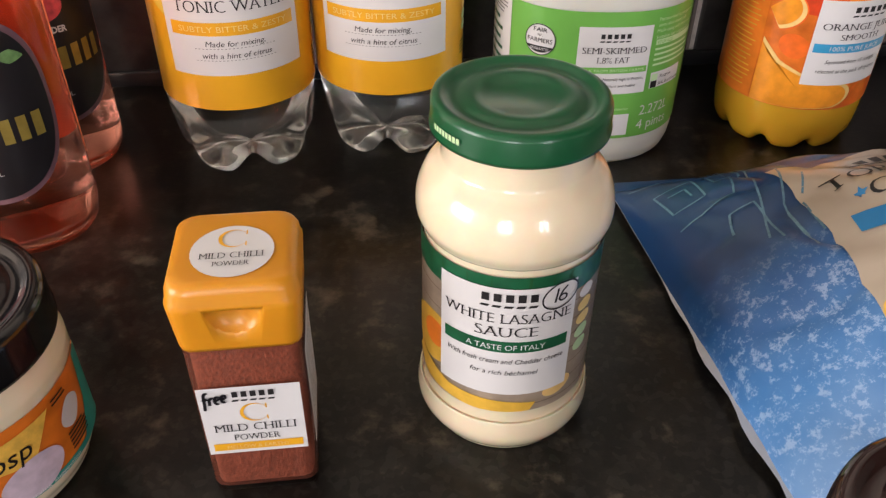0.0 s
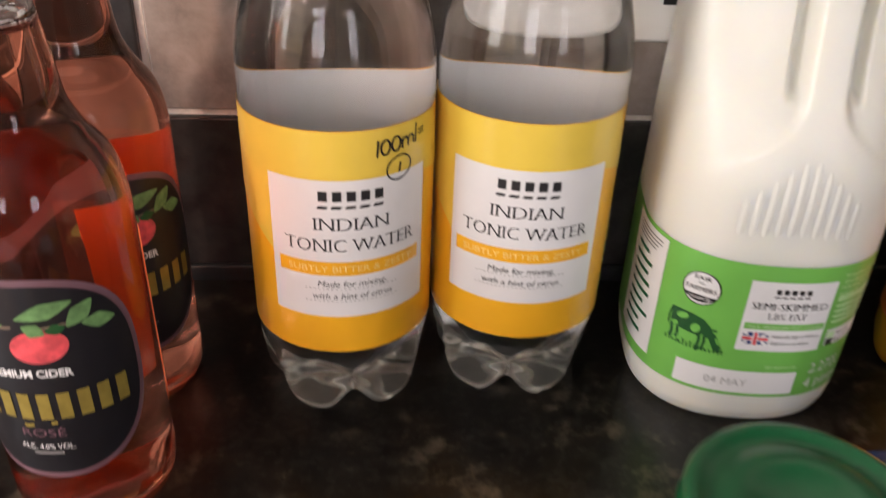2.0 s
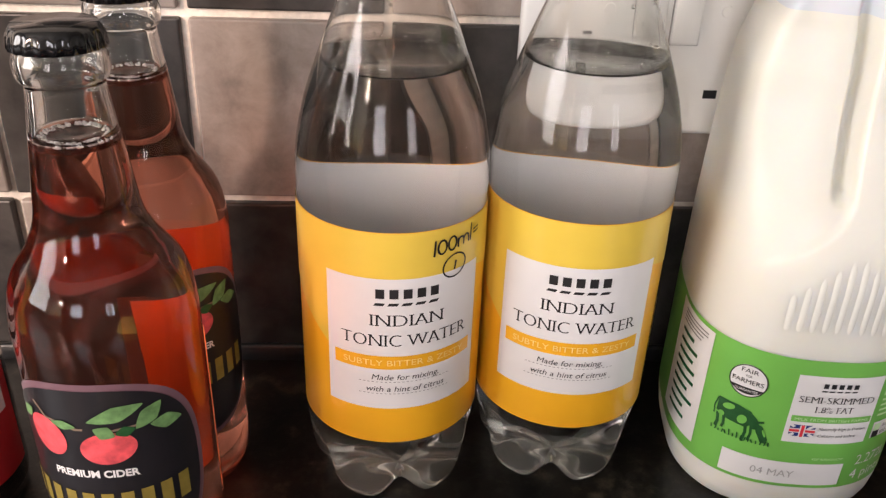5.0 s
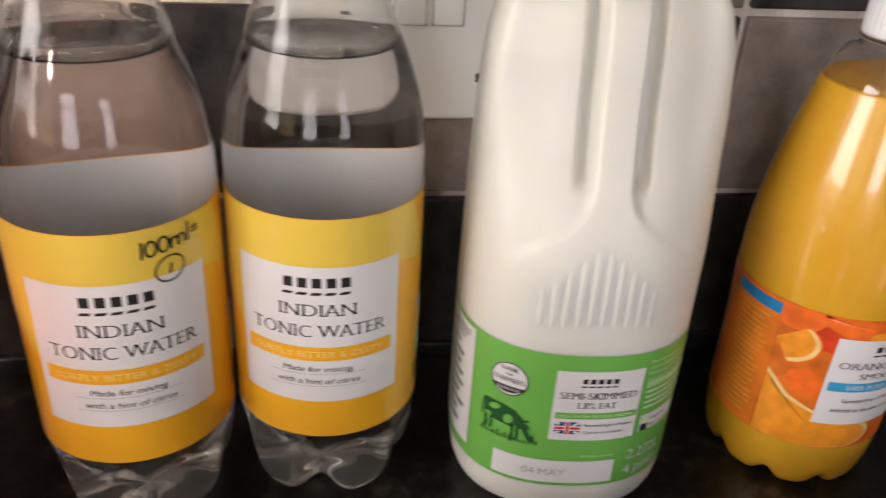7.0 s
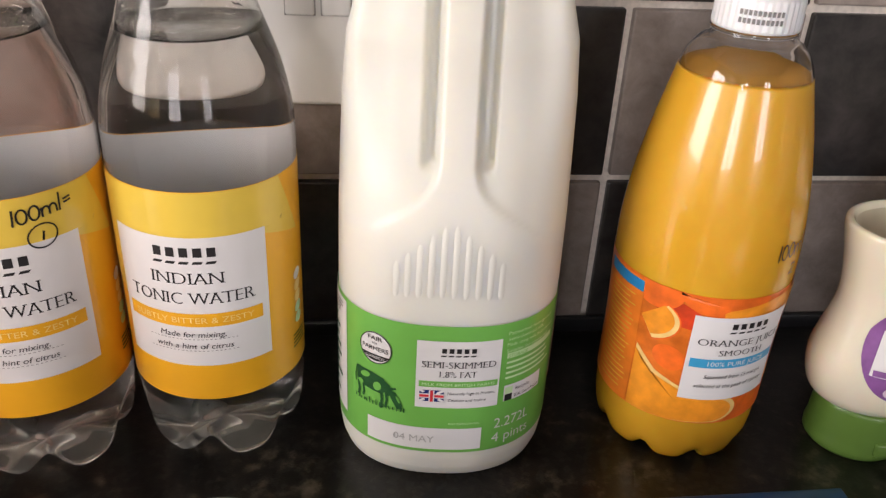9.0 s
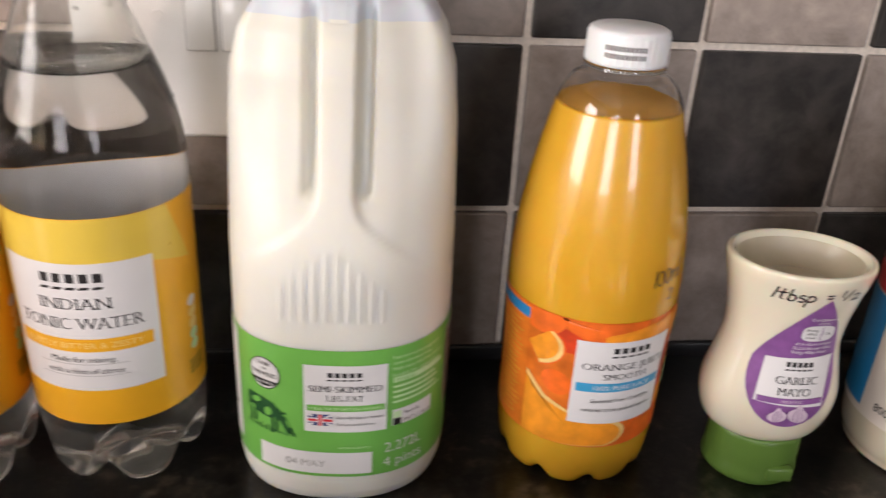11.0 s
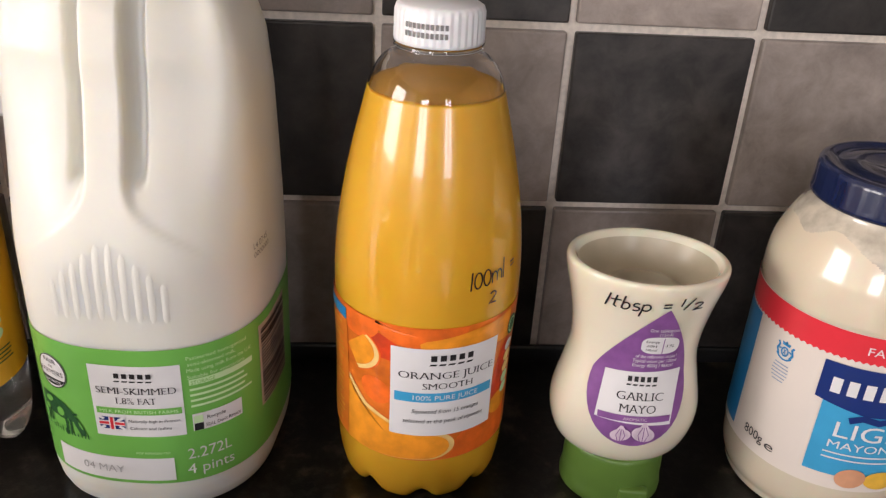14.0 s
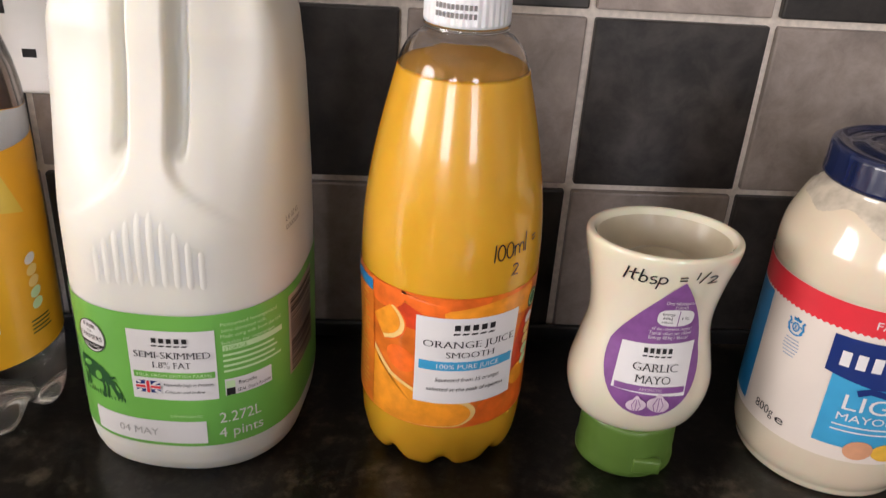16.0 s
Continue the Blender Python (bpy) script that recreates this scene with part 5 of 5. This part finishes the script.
def dip_jar(x, y):
    ob = thing("dip_jar", x, y, "squat glass jar of creamy dip, black lid", "jar")
    part("jar_body", lathe(DIP, 96), CREAM, ob, "glass jar full of cream dip")
    part("lid", ridged_lid(0.0545, 0.0710, 0.0405, 60, 0.003), BLACK_LID, ob, "glossy black twist lid")
    decal("lid_sticker", fan(oval(0, 0, 0.0185, 0.0185), 3), top_skin(0.0700), 0.0006, WOOD_PRINT, ob, "round brown sticker on the lid")
    skin = round_skin(lambda z: 0.0412, 0.0412, 60)
    lab = decal("label", sheet(-0.070, 0.0330, 0.0060, 0.0410), skin, 0.0004, BRICK_ORANGE, ob, "orange and teal printed label")
    decal("teal_edge", fan([(0.0150, 0.0062), (0.0330, 0.0062), (0.0330, 0.0408), (0.0260, 0.0408), (0.0230, 0.022)], 6), skin, 0.0007, TEAL, lab)
    decal("teal_edge", sheet(-0.070, 0.0330, 0.0060, 0.0088), skin, 0.0008, TEAL, lab)
    decal("chip_picture", fan([(-0.0260, 0.0260), (-0.0060, 0.0210), (0.0040, 0.0370), (-0.0150, 0.0360)], 4), skin, 0.0008, CHIP_PRINT, lab)
    decal("bowl_picture", fan(oval(-0.0080, 0.0150, 0.0120, 0.0085, 10), 4), skin, 0.0009, GARLIC, lab)
    decal("energy_oval", fan(oval(0.0130, 0.0265, 0.0050, 0.0062, -35, power=2.6), 3), skin, 0.0009, PAPER, lab)
    bars(lab, skin, INK, 0.0009, 0.0080, 0.0200, 0.0190, 5, 0.0018, 0.0007)
    bars(lab, skin, INK, 0.0009, 0.0060, 0.0140, 0.0380, 2, 0.0018, 0.0007)
    write(lab, skin, PAPER, 0.0010, ("Serving suggestion", -0.0020, 0.0075, 0.0240, 0.0018))
    write(lab, skin, PEN, 0.0012, ("1 tbsp", -0.0170, 0.0290, 0.0230, 0.0075, 0.2))
    return ob


dip_jar(-0.4880, -0.3215)

# ---- rose cider bottles ----
COLUMN = smooth_profile(footed([(0.0, 0.004), (0.024, 0.003), (0.0290, 0.0), (0.0320, 0.003), (0.0332, 0.010), (0.0332, 0.030), (0.0332, 0.110), (0.0330, 0.130), (0.0300, 0.145), (0.0225, 0.157), (0.0183, 0.167),
                         (0.0165, 0.180), (0.0145, 0.196), (0.0128, 0.210), (0.0126, 0.2140), (0.0144, 0.2165), (0.0148, 0.2215), (0.0132, 0.2260), (0.0130, 0.2315)], 0.0092))


def cider_bottle(x, y, facing, front):
    ob = thing("cider_bottle", x, y, "clear glass bottle of rose cider, black crown cap", "bottle", group="cider bottles")
    inner = [(max(0.0, r - 0.0022), z) for r, z in COLUMN if z > 0.1955]
    low, high = [p for p in COLUMN if p[1] <= 0.1955], [p for p in COLUMN if p[1] >= 0.1935]
    part("bottle_body", join(lathe([*low, high[0]], 96), flipped(lathe([(0.0, 0.1935), (inner[0][0], 0.1938), (high[0][0], 0.1938)]))), CIDER, ob, "glass filled with pink-orange cider")
    part("bottle_neck", join(lathe(high, 64), flipped(lathe([(0.0, 0.1945), *inner], 64))), GLASS, ob, "empty clear glass neck")
    bm = bmesh.new()
    for k in range(170):
        a, r = random.uniform(0, 6.28), inner[0][0] - random.uniform(0.0, 0.0030)
        bmesh.ops.create_icosphere(bm, subdivisions=1, radius=random.uniform(0.0003, 0.0009), matrix=Matrix.Translation((r * math.sin(a), -r * math.cos(a), 0.1957)))
    part("foam", bm, PAPER, ob, "ring of pale foam bubbles")

    def crimp(q, a):
        k = 1 + (0.022 * math.cos(21 * a) if q[2] < 0.2300 else 0)
        return (q[0] * k, q[1] * k, q[2])
    part("crown_cap", lathe([(0.0142, 0.2255), (0.0151, 0.2257), (0.0147, 0.2290), (0.0141, 0.2312), (0.0130, 0.2330), (0.0, 0.2337)], 126, crimp), BLACK_LID, ob)
    skin = round_skin(lambda z: 0.0333, 0.0333, facing)
    lab = decal("label", fan(oval(0, 0.0705, 0.0420, 0.0465, power=2.5, n=64), 10), skin, 0.0003, MAUVE, ob, "black oval label with apples")
    decal("black_field", fan(oval(0, 0.0705, 0.0395, 0.0438, power=2.5, n=64), 10), skin, 0.0006, BLACK_LABEL, lab)
    write(lab, skin, PAPER, 0.0009, ("PREMIUM CIDER", 0.0, 0.0768, 0.0310, 0.0032, 0, 0, -0.0008, 0.035))
    for k in range(10):
        decal("brand_block", sheet(-0.0343 + k * 0.0070, -0.0343 + k * 0.0070 + 0.0044, 0.0548, 0.0670), skin, 0.0009, GOLD, lab)
    write(lab, skin, MAUVE, 0.0009, ("ROSÉ", 0.0, 0.0480, 0.0160, 0.0036))
    write(lab, skin, PAPER, 0.0009, ("ALC. 4.0% VOL.", 0.0, 0.0410, 0.0200, 0.0026))
    decal("gold_flourish", stroke([(-0.0200, 0.0525), (-0.0050, 0.0515), (0.0060, 0.0530)], 0.0016), skin, 0.0009, GOLD, lab)
    decal("print_line", sheet(-0.0055, 0.0055, 0.0370, 0.0385), skin, 0.0009, GREY_INK, lab)
    for u, v, ru, rv, t in ((0.0065, 0.0885, 0.0098, 0.0072, 5), (-0.0160, 0.0920, 0.0075, 0.0090, 35)):
        decal("apple_picture", fan(oval(u, v, ru, rv, t), 4), skin, 0.0009, APPLE, lab)
    for u, v, ru, rv, t in ((0.0105, 0.1035, 0.0100, 0.0034, 14), (0.0215, 0.1000, 0.0066, 0.0036, 42), (0.0275, 0.0945, 0.0062, 0.0032, -12), (0.0060, 0.0960, 0.0040, 0.0030, -30), (-0.0080, 0.0990, 0.0048, 0.0020, -5),
                            (-0.0250, 0.0990, 0.0040, 0.0026, 40), (0.0130, 0.0955, 0.0035, 0.0024, 10)):
        decal("leaf_picture", fan(oval(u, v, ru, rv, t, 20, power=1.25), 3), skin, 0.0011, DARK_LEAF if ru < 0.004 else LEAF_PRINT, lab)
    decal("twig_picture", stroke([(-0.0200, 0.1060), (-0.0150, 0.1005), (-0.0040, 0.0975), (0.0080, 0.0965), (0.0180, 0.0970)], 0.0010), skin, 0.0010, TWIG, lab)
    back = decal("back_label", sheet(-0.026, 0.026, 0.026, 0.111), round_skin(lambda z: 0.0333, 0.0333, facing + 153), 0.0003, BACK_PAPER, ob, "orange paper back label")
    return ob


LEAF_PRINT = plain("leaf_print", (0.14, 0.27, 0.10), 0.4, 0.3, 300)
cider_bottle(-0.5140, -0.1620, -3, True)
cider_bottle(-0.5160, -0.0900, 25, False)

# ---- dark bottle with a red label, beside the cider ----
DARK = smooth_profile(footed([(0.0, 0.004), (0.030, 0.0), (0.0355, 0.005), (0.0365, 0.02), (0.0365, 0.150), (0.0335, 0.175), (0.0200, 0.205), (0.0150, 0.225), (0.0145, 0.262), (0.0150, 0.265)], 0.0092))


def dark_bottle(x, y):
    ob = thing("dark_bottle", x, y, "dark glass bottle with a red and white label", "bottle")
    part("bottle_body", lathe([*DARK, (0.0, 0.265)], 72), WINE_GLASS, ob)
    skin = round_skin(lambda z: 0.0366, 0.0366, 30)
    lab = decal("label", sheet(-0.050, 0.045, 0.010, 0.132), skin, 0.0004, SHADED_RED, ob, "red paper label with white panel")
    decal("white_panel", sheet(-0.040, 0.038, 0.045, 0.112), skin, 0.0007, PAPER, lab)
    bars(lab, skin, INK, 0.0009, -0.030, 0.032, 0.105, 5, 0.0120, 0.0050)
    return ob


dark_bottle(-0.6230, -0.1180)

# ---- maroon-lidded jar in front of the crisps ----


def maroon_jar(x, y):
    ob = thing("maroon_jar", x, y, "dark glass jar with a glossy maroon lid", "jar")
    part("jar_body", lathe([*smooth_profile([(0.0, -0.002), (0.027, FOOT + 0.0022), (0.031, 0.005), (0.032, 0.015), (0.032, 0.070), (0.029, 0.080), (0.027, 0.084)]), (0.0, 0.084)], 64), WINE_GLASS, ob)
    part("lid", ridged_lid(0.0830, 0.1050, 0.0305, 40, 0.004), MAROON, ob)
    return ob


maroon_jar(-0.2190, -0.4560)

# ---- bag of tortilla chips, lying on the worktop ----
BAG_W, BAG_L, BAG_H = 0.200, 0.255, 0.070


def bag_height(u, v):
    """The pillow's height over the worktop; v runs from the far seam (0) towards the near end (-BAG_L)."""
    s, t = min(1, max(0, u / BAG_W)), min(1, max(0, -v / BAG_L))
    swell = (math.sin(math.pi * s) ** 0.6) * (math.sin(math.pi * t) ** 0.68)
    crease = noise.noise(Vector((u * 26, v * 26, 3.1))) * 0.5 + noise.noise(Vector((u * 60, v * 44, 7.7))) * 0.30 - 0.35 * (1 - abs(noise.noise(Vector((u * 30 + v * 22, v * 24 - u * 12, 5.2))))) ** 8
    fold = abs(noise.noise(Vector((u * 17 + v * 8, v * 9, 1.3))))
    edge = min(1, 6 * s, 6 * (1 - s), 8 * t + 0.25, 6 * (1 - t) + 0.2)
    return FOOT + 0.004 + BAG_H * swell * (1 - 0.10 * fold) + 0.0078 * crease * edge


def bag_slant(u, v):
    """The bag draws in towards its near end."""
    return u + 0.012 * (-v / BAG_L) * (1 - u / BAG_W)


def foil(name):
    """Printed film: navy at the top, pale mottled blue below, with a bright film gloss."""
    m, n, l, p = nodes_of(name)
    co = n.new("ShaderNodeTexCoord")
    sep = n.new("ShaderNodeSeparateXYZ")
    l.new(co.outputs["Object"], sep.inputs[0])
    tex = n.new("ShaderNodeTexNoise")
    tex.inputs["Scale"].default_value, tex.inputs["Detail"].default_value = 55, 8
    l.new(co.outputs["Object"], tex.inputs["Vector"])
    wob = n.new("ShaderNodeMath")
    wob.operation, wob.inputs[1].default_value = "MULTIPLY_ADD", 0.05
    l.new(tex.outputs["Fac"], wob.inputs[0])
    l.new(sep.outputs["Y"], wob.inputs[2])
    rng = n.new("ShaderNodeMapRange")
    rng.inputs["From Min"].default_value, rng.inputs["From Max"].default_value = 0.012, -0.205
    l.new(wob.outputs[0], rng.inputs["Value"])
    ramp = n.new("ShaderNodeValToRGB")
    e = ramp.color_ramp.elements
    e[0].position, e[0].color = 0.0, (0.007, 0.045, 0.14, 1)
    e[1].position, e[1].color = 1.0, (0.24, 0.40, 0.66, 1)
    for at, col in ((0.38, (0.007, 0.050, 0.16, 1)), (0.53, (0.022, 0.12, 0.34, 1)), (0.74, (0.075, 0.23, 0.52, 1))):
        e.new(at).color = col
    l.new(rng.outputs[0], ramp.inputs["Fac"])
    spots = n.new("ShaderNodeTexNoise")
    spots.inputs["Scale"].default_value, spots.inputs["Detail"].default_value, spots.inputs["Roughness"].default_value = 190, 10, 0.80
    l.new(co.outputs["Object"], spots.inputs["Vector"])
    thr = n.new("ShaderNodeMapRange")
    thr.inputs["From Min"].default_value, thr.inputs["From Max"].default_value, thr.inputs["To Max"].default_value = 0.525, 0.565, 0.55
    l.new(spots.outputs["Fac"], thr.inputs["Value"])
    gate = n.new("ShaderNodeMath")
    gate.operation = "MULTIPLY"
    low = n.new("ShaderNodeMapRange")
    low.inputs["From Min"].default_value, low.inputs["From Max"].default_value = 0.42, 0.60
    l.new(rng.outputs[0], low.inputs["Value"])
    l.new(low.outputs[0], gate.inputs[0])
    l.new(thr.outputs[0], gate.inputs[1])
    mix = n.new("ShaderNodeMix")
    mix.data_type = "RGBA"
    l.new(gate.outputs[0], mix.inputs[0])
    l.new(ramp.outputs[0], mix.inputs[6])
    mix.inputs[7].default_value = (0.46, 0.59, 0.79, 1)
    l.new(mix.outputs[2], p.inputs["Base Color"])
    p.inputs["Roughness"].default_value, p.inputs["Coat Weight"].default_value, p.inputs["Coat Roughness"].default_value = 0.36, 0.3, 0.12
    return m


FOIL = foil("printed_blue_film")
CHALK = plain("chalk_line_print", (0.11, 0.24, 0.34), 0.35, 0.25, 500, 0, 0.4)


def crisps_bag(x, y, turn):
    ob = thing("tortilla_chips_bag", x, y, "blue plastic bag of tortilla chips lying flat", "crisps bag", turn=turn)
    ob.matrix_world = pose(x, y, -0.0024, -0.92, 0, turn)
    nu, nv, verts, faces = 80, 100, [], []
    for j in range(nv + 1):
        for i in range(nu + 1):
            u, v = BAG_W * i / nu, -BAG_L * j / nv
            verts.append((bag_slant(u, v), v, bag_height(u, v)))
    faces = [[j * (nu + 1) + i, (j + 1) * (nu + 1) + i, (j + 1) * (nu + 1) + i + 1, j * (nu + 1) + i + 1] for j in range(nv) for i in range(nu)]
    part("film_front", (verts, faces), FOIL, ob, "printed blue film, navy to pale")
    under = []
    for j in range(31):
        v = -BAG_L * j / 30
        w = 0.0032 * step_up(j / 30, 0.25, 0.5) * (1 + 0.5 * math.sin(j * 1.3)) * min(1.0, (30 - j) / 6)
        under += [(bag_slant(0, v) - w, v, FOOT + 0.0035 + w * 0.5), (0.03, v, FOOT + 0.0006), (BAG_W - 0.03, v, FOOT + 0.0006), (BAG_W + w, v, FOOT + 0.0035)]
    part("film_back", (under, [[4 * j + i, 4 * j + i + 1, 4 * j + i + 5, 4 * j + i + 4] for j in range(30) for i in range(3)]), PAPER, ob, "white reverse of the film")
    skin = lambda u, v, off: (bag_slant(u, v), v, bag_height(u, v) + off)
    part("seam", box(0.0, BAG_W, -0.001, 0.010, FOOT + 0.0015, FOOT + 0.0033, 0.0008), FOIL, ob)
    def grid_shape(u0, u1, v0, v1):
        pts, fc = [], []
        for j in range(25):
            for i in range(21):
                pts.append((u0 + (u1 - u0) * i / 20 - 0.09 * (v1 - (v0 + (v1 - v0) * j / 24)), v0 + (v1 - v0) * j / 24))
        fc = [[j * 21 + i, j * 21 + i + 1, (j + 1) * 21 + i + 1, (j + 1) * 21 + i] for j in range(24) for i in range(20)]
        return pts, fc
    panel = decal("beige_panel", grid_shape(0.0525, 0.1320, -0.166, -0.054), skin, 0.0009, BEIGE, ob, "beige printed panel")
    tilted = lambda u, v, off: skin(u - 0.010 - 0.09 * (-0.060 - v), v - 0.004, off)
    mark(panel, tilted, 0.1020, -0.0740, 0.034, 0.0070, off=0.0016)
    write(panel, tilted, INK, 0.0016, ("TORTILLA", 0.1020, -0.0870, 0.0640, 0.0090, 0, 0, 0, 0, True), ("CHIPS", 0.1020, -0.1010, 0.0400, 0.0090, 0, 0, 0, 0, True))
    star = [(0.0790 + 0.0030 * (1 if k % 2 == 0 else 0.42) * math.sin(k * math.pi / 5), -0.1005 + 0.0036 * (1 if k % 2 == 0 else 0.42) * math.cos(k * math.pi / 5)) for k in range(10)]
    decal("star", fan(star, 1), tilted, 0.0016, MID_BLUE, panel)
    decal("blue_strip", sheet(0.0700, 0.1350, -0.1215, -0.1115), tilted, 0.0015, MID_BLUE, panel)
    write(panel, tilted, INK, 0.0016, ("The", 0.0840, -0.1310, 0.0110, 0.0050))
    bars(panel, tilted, GREY_INK, 0.0016, 0.0930, 0.1300, -0.1290, 1, 0.008, 0.0022)
    for v in (-0.1375, -0.1480):
        for k in range(28):
            decal("dotted_rule", sheet(0.0750 + k * 0.0020, 0.0760 + k * 0.0020, v, v + 0.0006), tilted, 0.0016, GREY_INK, panel)
    for u, v, r in ((0.0590, -0.1740, 0.019), (0.1180, -0.2080, 0.023), (0.1600, -0.1900, 0.020)):
        decal("chip_picture", fan([(u + r * (1 + 0.25 * math.cos(3 * radians(a))) * math.cos(radians(a)), v + 0.75 * r * (1 + 0.25 * math.cos(3 * radians(a))) * math.sin(radians(a))) for a in range(0, 360, 10)], 10), skin, 0.0011, CHIP_PRINT, ob)
    def line(points):
        fine = []
        for a, b in zip(points, points[1:]):
            fine += [(a[0] + (b[0] - a[0]) * k / 10, a[1] + (b[1] - a[1]) * k / 10) for k in range(10)]
        fine = [(u, 1.75 * v) for u, v in [*fine, points[-1]]]
        decal("chalk_line", stroke(fine, 0.0009), skin, 0.0009, CHALK, ob)
    line([(0.006, -0.006), (0.060, -0.006), (0.030, -0.060)])
    line([(0.012, -0.016), (0.030, -0.016), (0.026, -0.030), (0.012, -0.030), (0.012, -0.016)])
    line([(0.016, -0.020), (0.024, -0.020), (0.023, -0.026)])
    line([(0.036, -0.014), (0.052, -0.014), (0.046, -0.026), (0.033, -0.026), (0.036, -0.014)])
    line([(0.010, -0.038), (0.034, -0.036), (0.054, -0.002)])
    line([(0.022, -0.052), (0.026, -0.044), (0.036, -0.044), (0.034, -0.062)])
    line([(0.040, -0.070), (0.044, -0.050), (0.058, -0.030), (0.074, -0.028)])
    line([(0.046, -0.066), (0.050, -0.052), (0.060, -0.040)])
    line([(0.064, -0.006), (0.074, -0.030)])
    line([(0.085, -0.010), (0.120, -0.012), (0.150, -0.040), (0.185, -0.040)])
    line([(0.130, -0.008), (0.165, -0.030), (0.190, -0.020)])
    line([(0.155, -0.070), (0.175, -0.050), (0.192, -0.070), (0.175, -0.095), (0.155, -0.070)])
    return ob


crisps_bag(-0.2070, -0.1690, 1.0)

# ---- double wall socket ----


def wall_socket():
    ob = tagged(new("wall_socket"), "white plastic double wall socket with two rocker switches", "socket")
    ob.location = (-0.2710, 0.0, 0.1430)
    part("face_plate", box(-0.0740, 0.0740, -0.0100, 0.0, 0.0, 0.0880, 0.0030, 3), WHITE_PLASTIC, ob)
    for x in (-0.0087, 0.0097):
        # A grey plate paints the shaded gap round each rocker.
        part("rocker_gap", box(x - 0.0079, x + 0.0079, -0.0104, -0.0096, 0.0483, 0.0767, 0.0003), SHADOW_GREY, ob)
        part("rocker", box(x - 0.0074, x + 0.0074, -0.0128, -0.0098, 0.0488, 0.0762, 0.0012), WHITE_PLASTIC, ob)
    for x in (-0.0400, 0.0400):
        # Proud black blocks stand in for the shade inside the pin holes.
        part("earth_slot", box(x - 0.0022, x + 0.0022, -0.0103, -0.0080, 0.0430, 0.0520), BLACK_HOLE, ob, smooth=False)
        for d in (-0.0112, 0.0112):
            part("pin_slot", box(x + d - 0.0036, x + d + 0.0036, -0.0103, -0.0080, 0.0205, 0.0250), BLACK_HOLE, ob, smooth=False)
    for x in (-0.0300, 0.0300):
        bm = bmesh.new()
        bmesh.ops.create_cone(bm, cap_ends=True, segments=20, radius1=0.0032, radius2=0.0028, depth=0.0012, matrix=Matrix.Translation((x, -0.0104, 0.0660)) @ Euler((radians(90), 0, 0)).to_matrix().to_4x4())
        part("screw", bm, WHITE_PLASTIC, ob, smooth=False)


wall_socket()

# ---- wall tiles, each a piece of its own ----
half = (PITCH - GAP) / 2
shapes = {}
for material in (TILE_DARK, TILE_LIGHT):
    made = part("tile", box(-half, half, -0.0045, 0.0045, -half, half, 0.0012, 2), material, wall, smooth=False)
    shapes[material.name] = made.data
    bpy.data.objects.remove(made)
for row in range(5):
    for col in range(-9, 8):
        mat = TILE_DARK if (row + col) % 2 == 1 else TILE_LIGHT
        tile = new("tile", shapes[mat.name])
        tile.parent = wall
        tile.location = ((col + 0.5) * PITCH + random.uniform(-0.0003, 0.0003), 0.0040 + random.uniform(-0.0003, 0.0003), 0.0958 - PITCH / 2 + row * PITCH)
        tile.rotation_euler = (random.uniform(-0.004, 0.004), random.uniform(-0.003, 0.003), random.uniform(-0.004, 0.004))
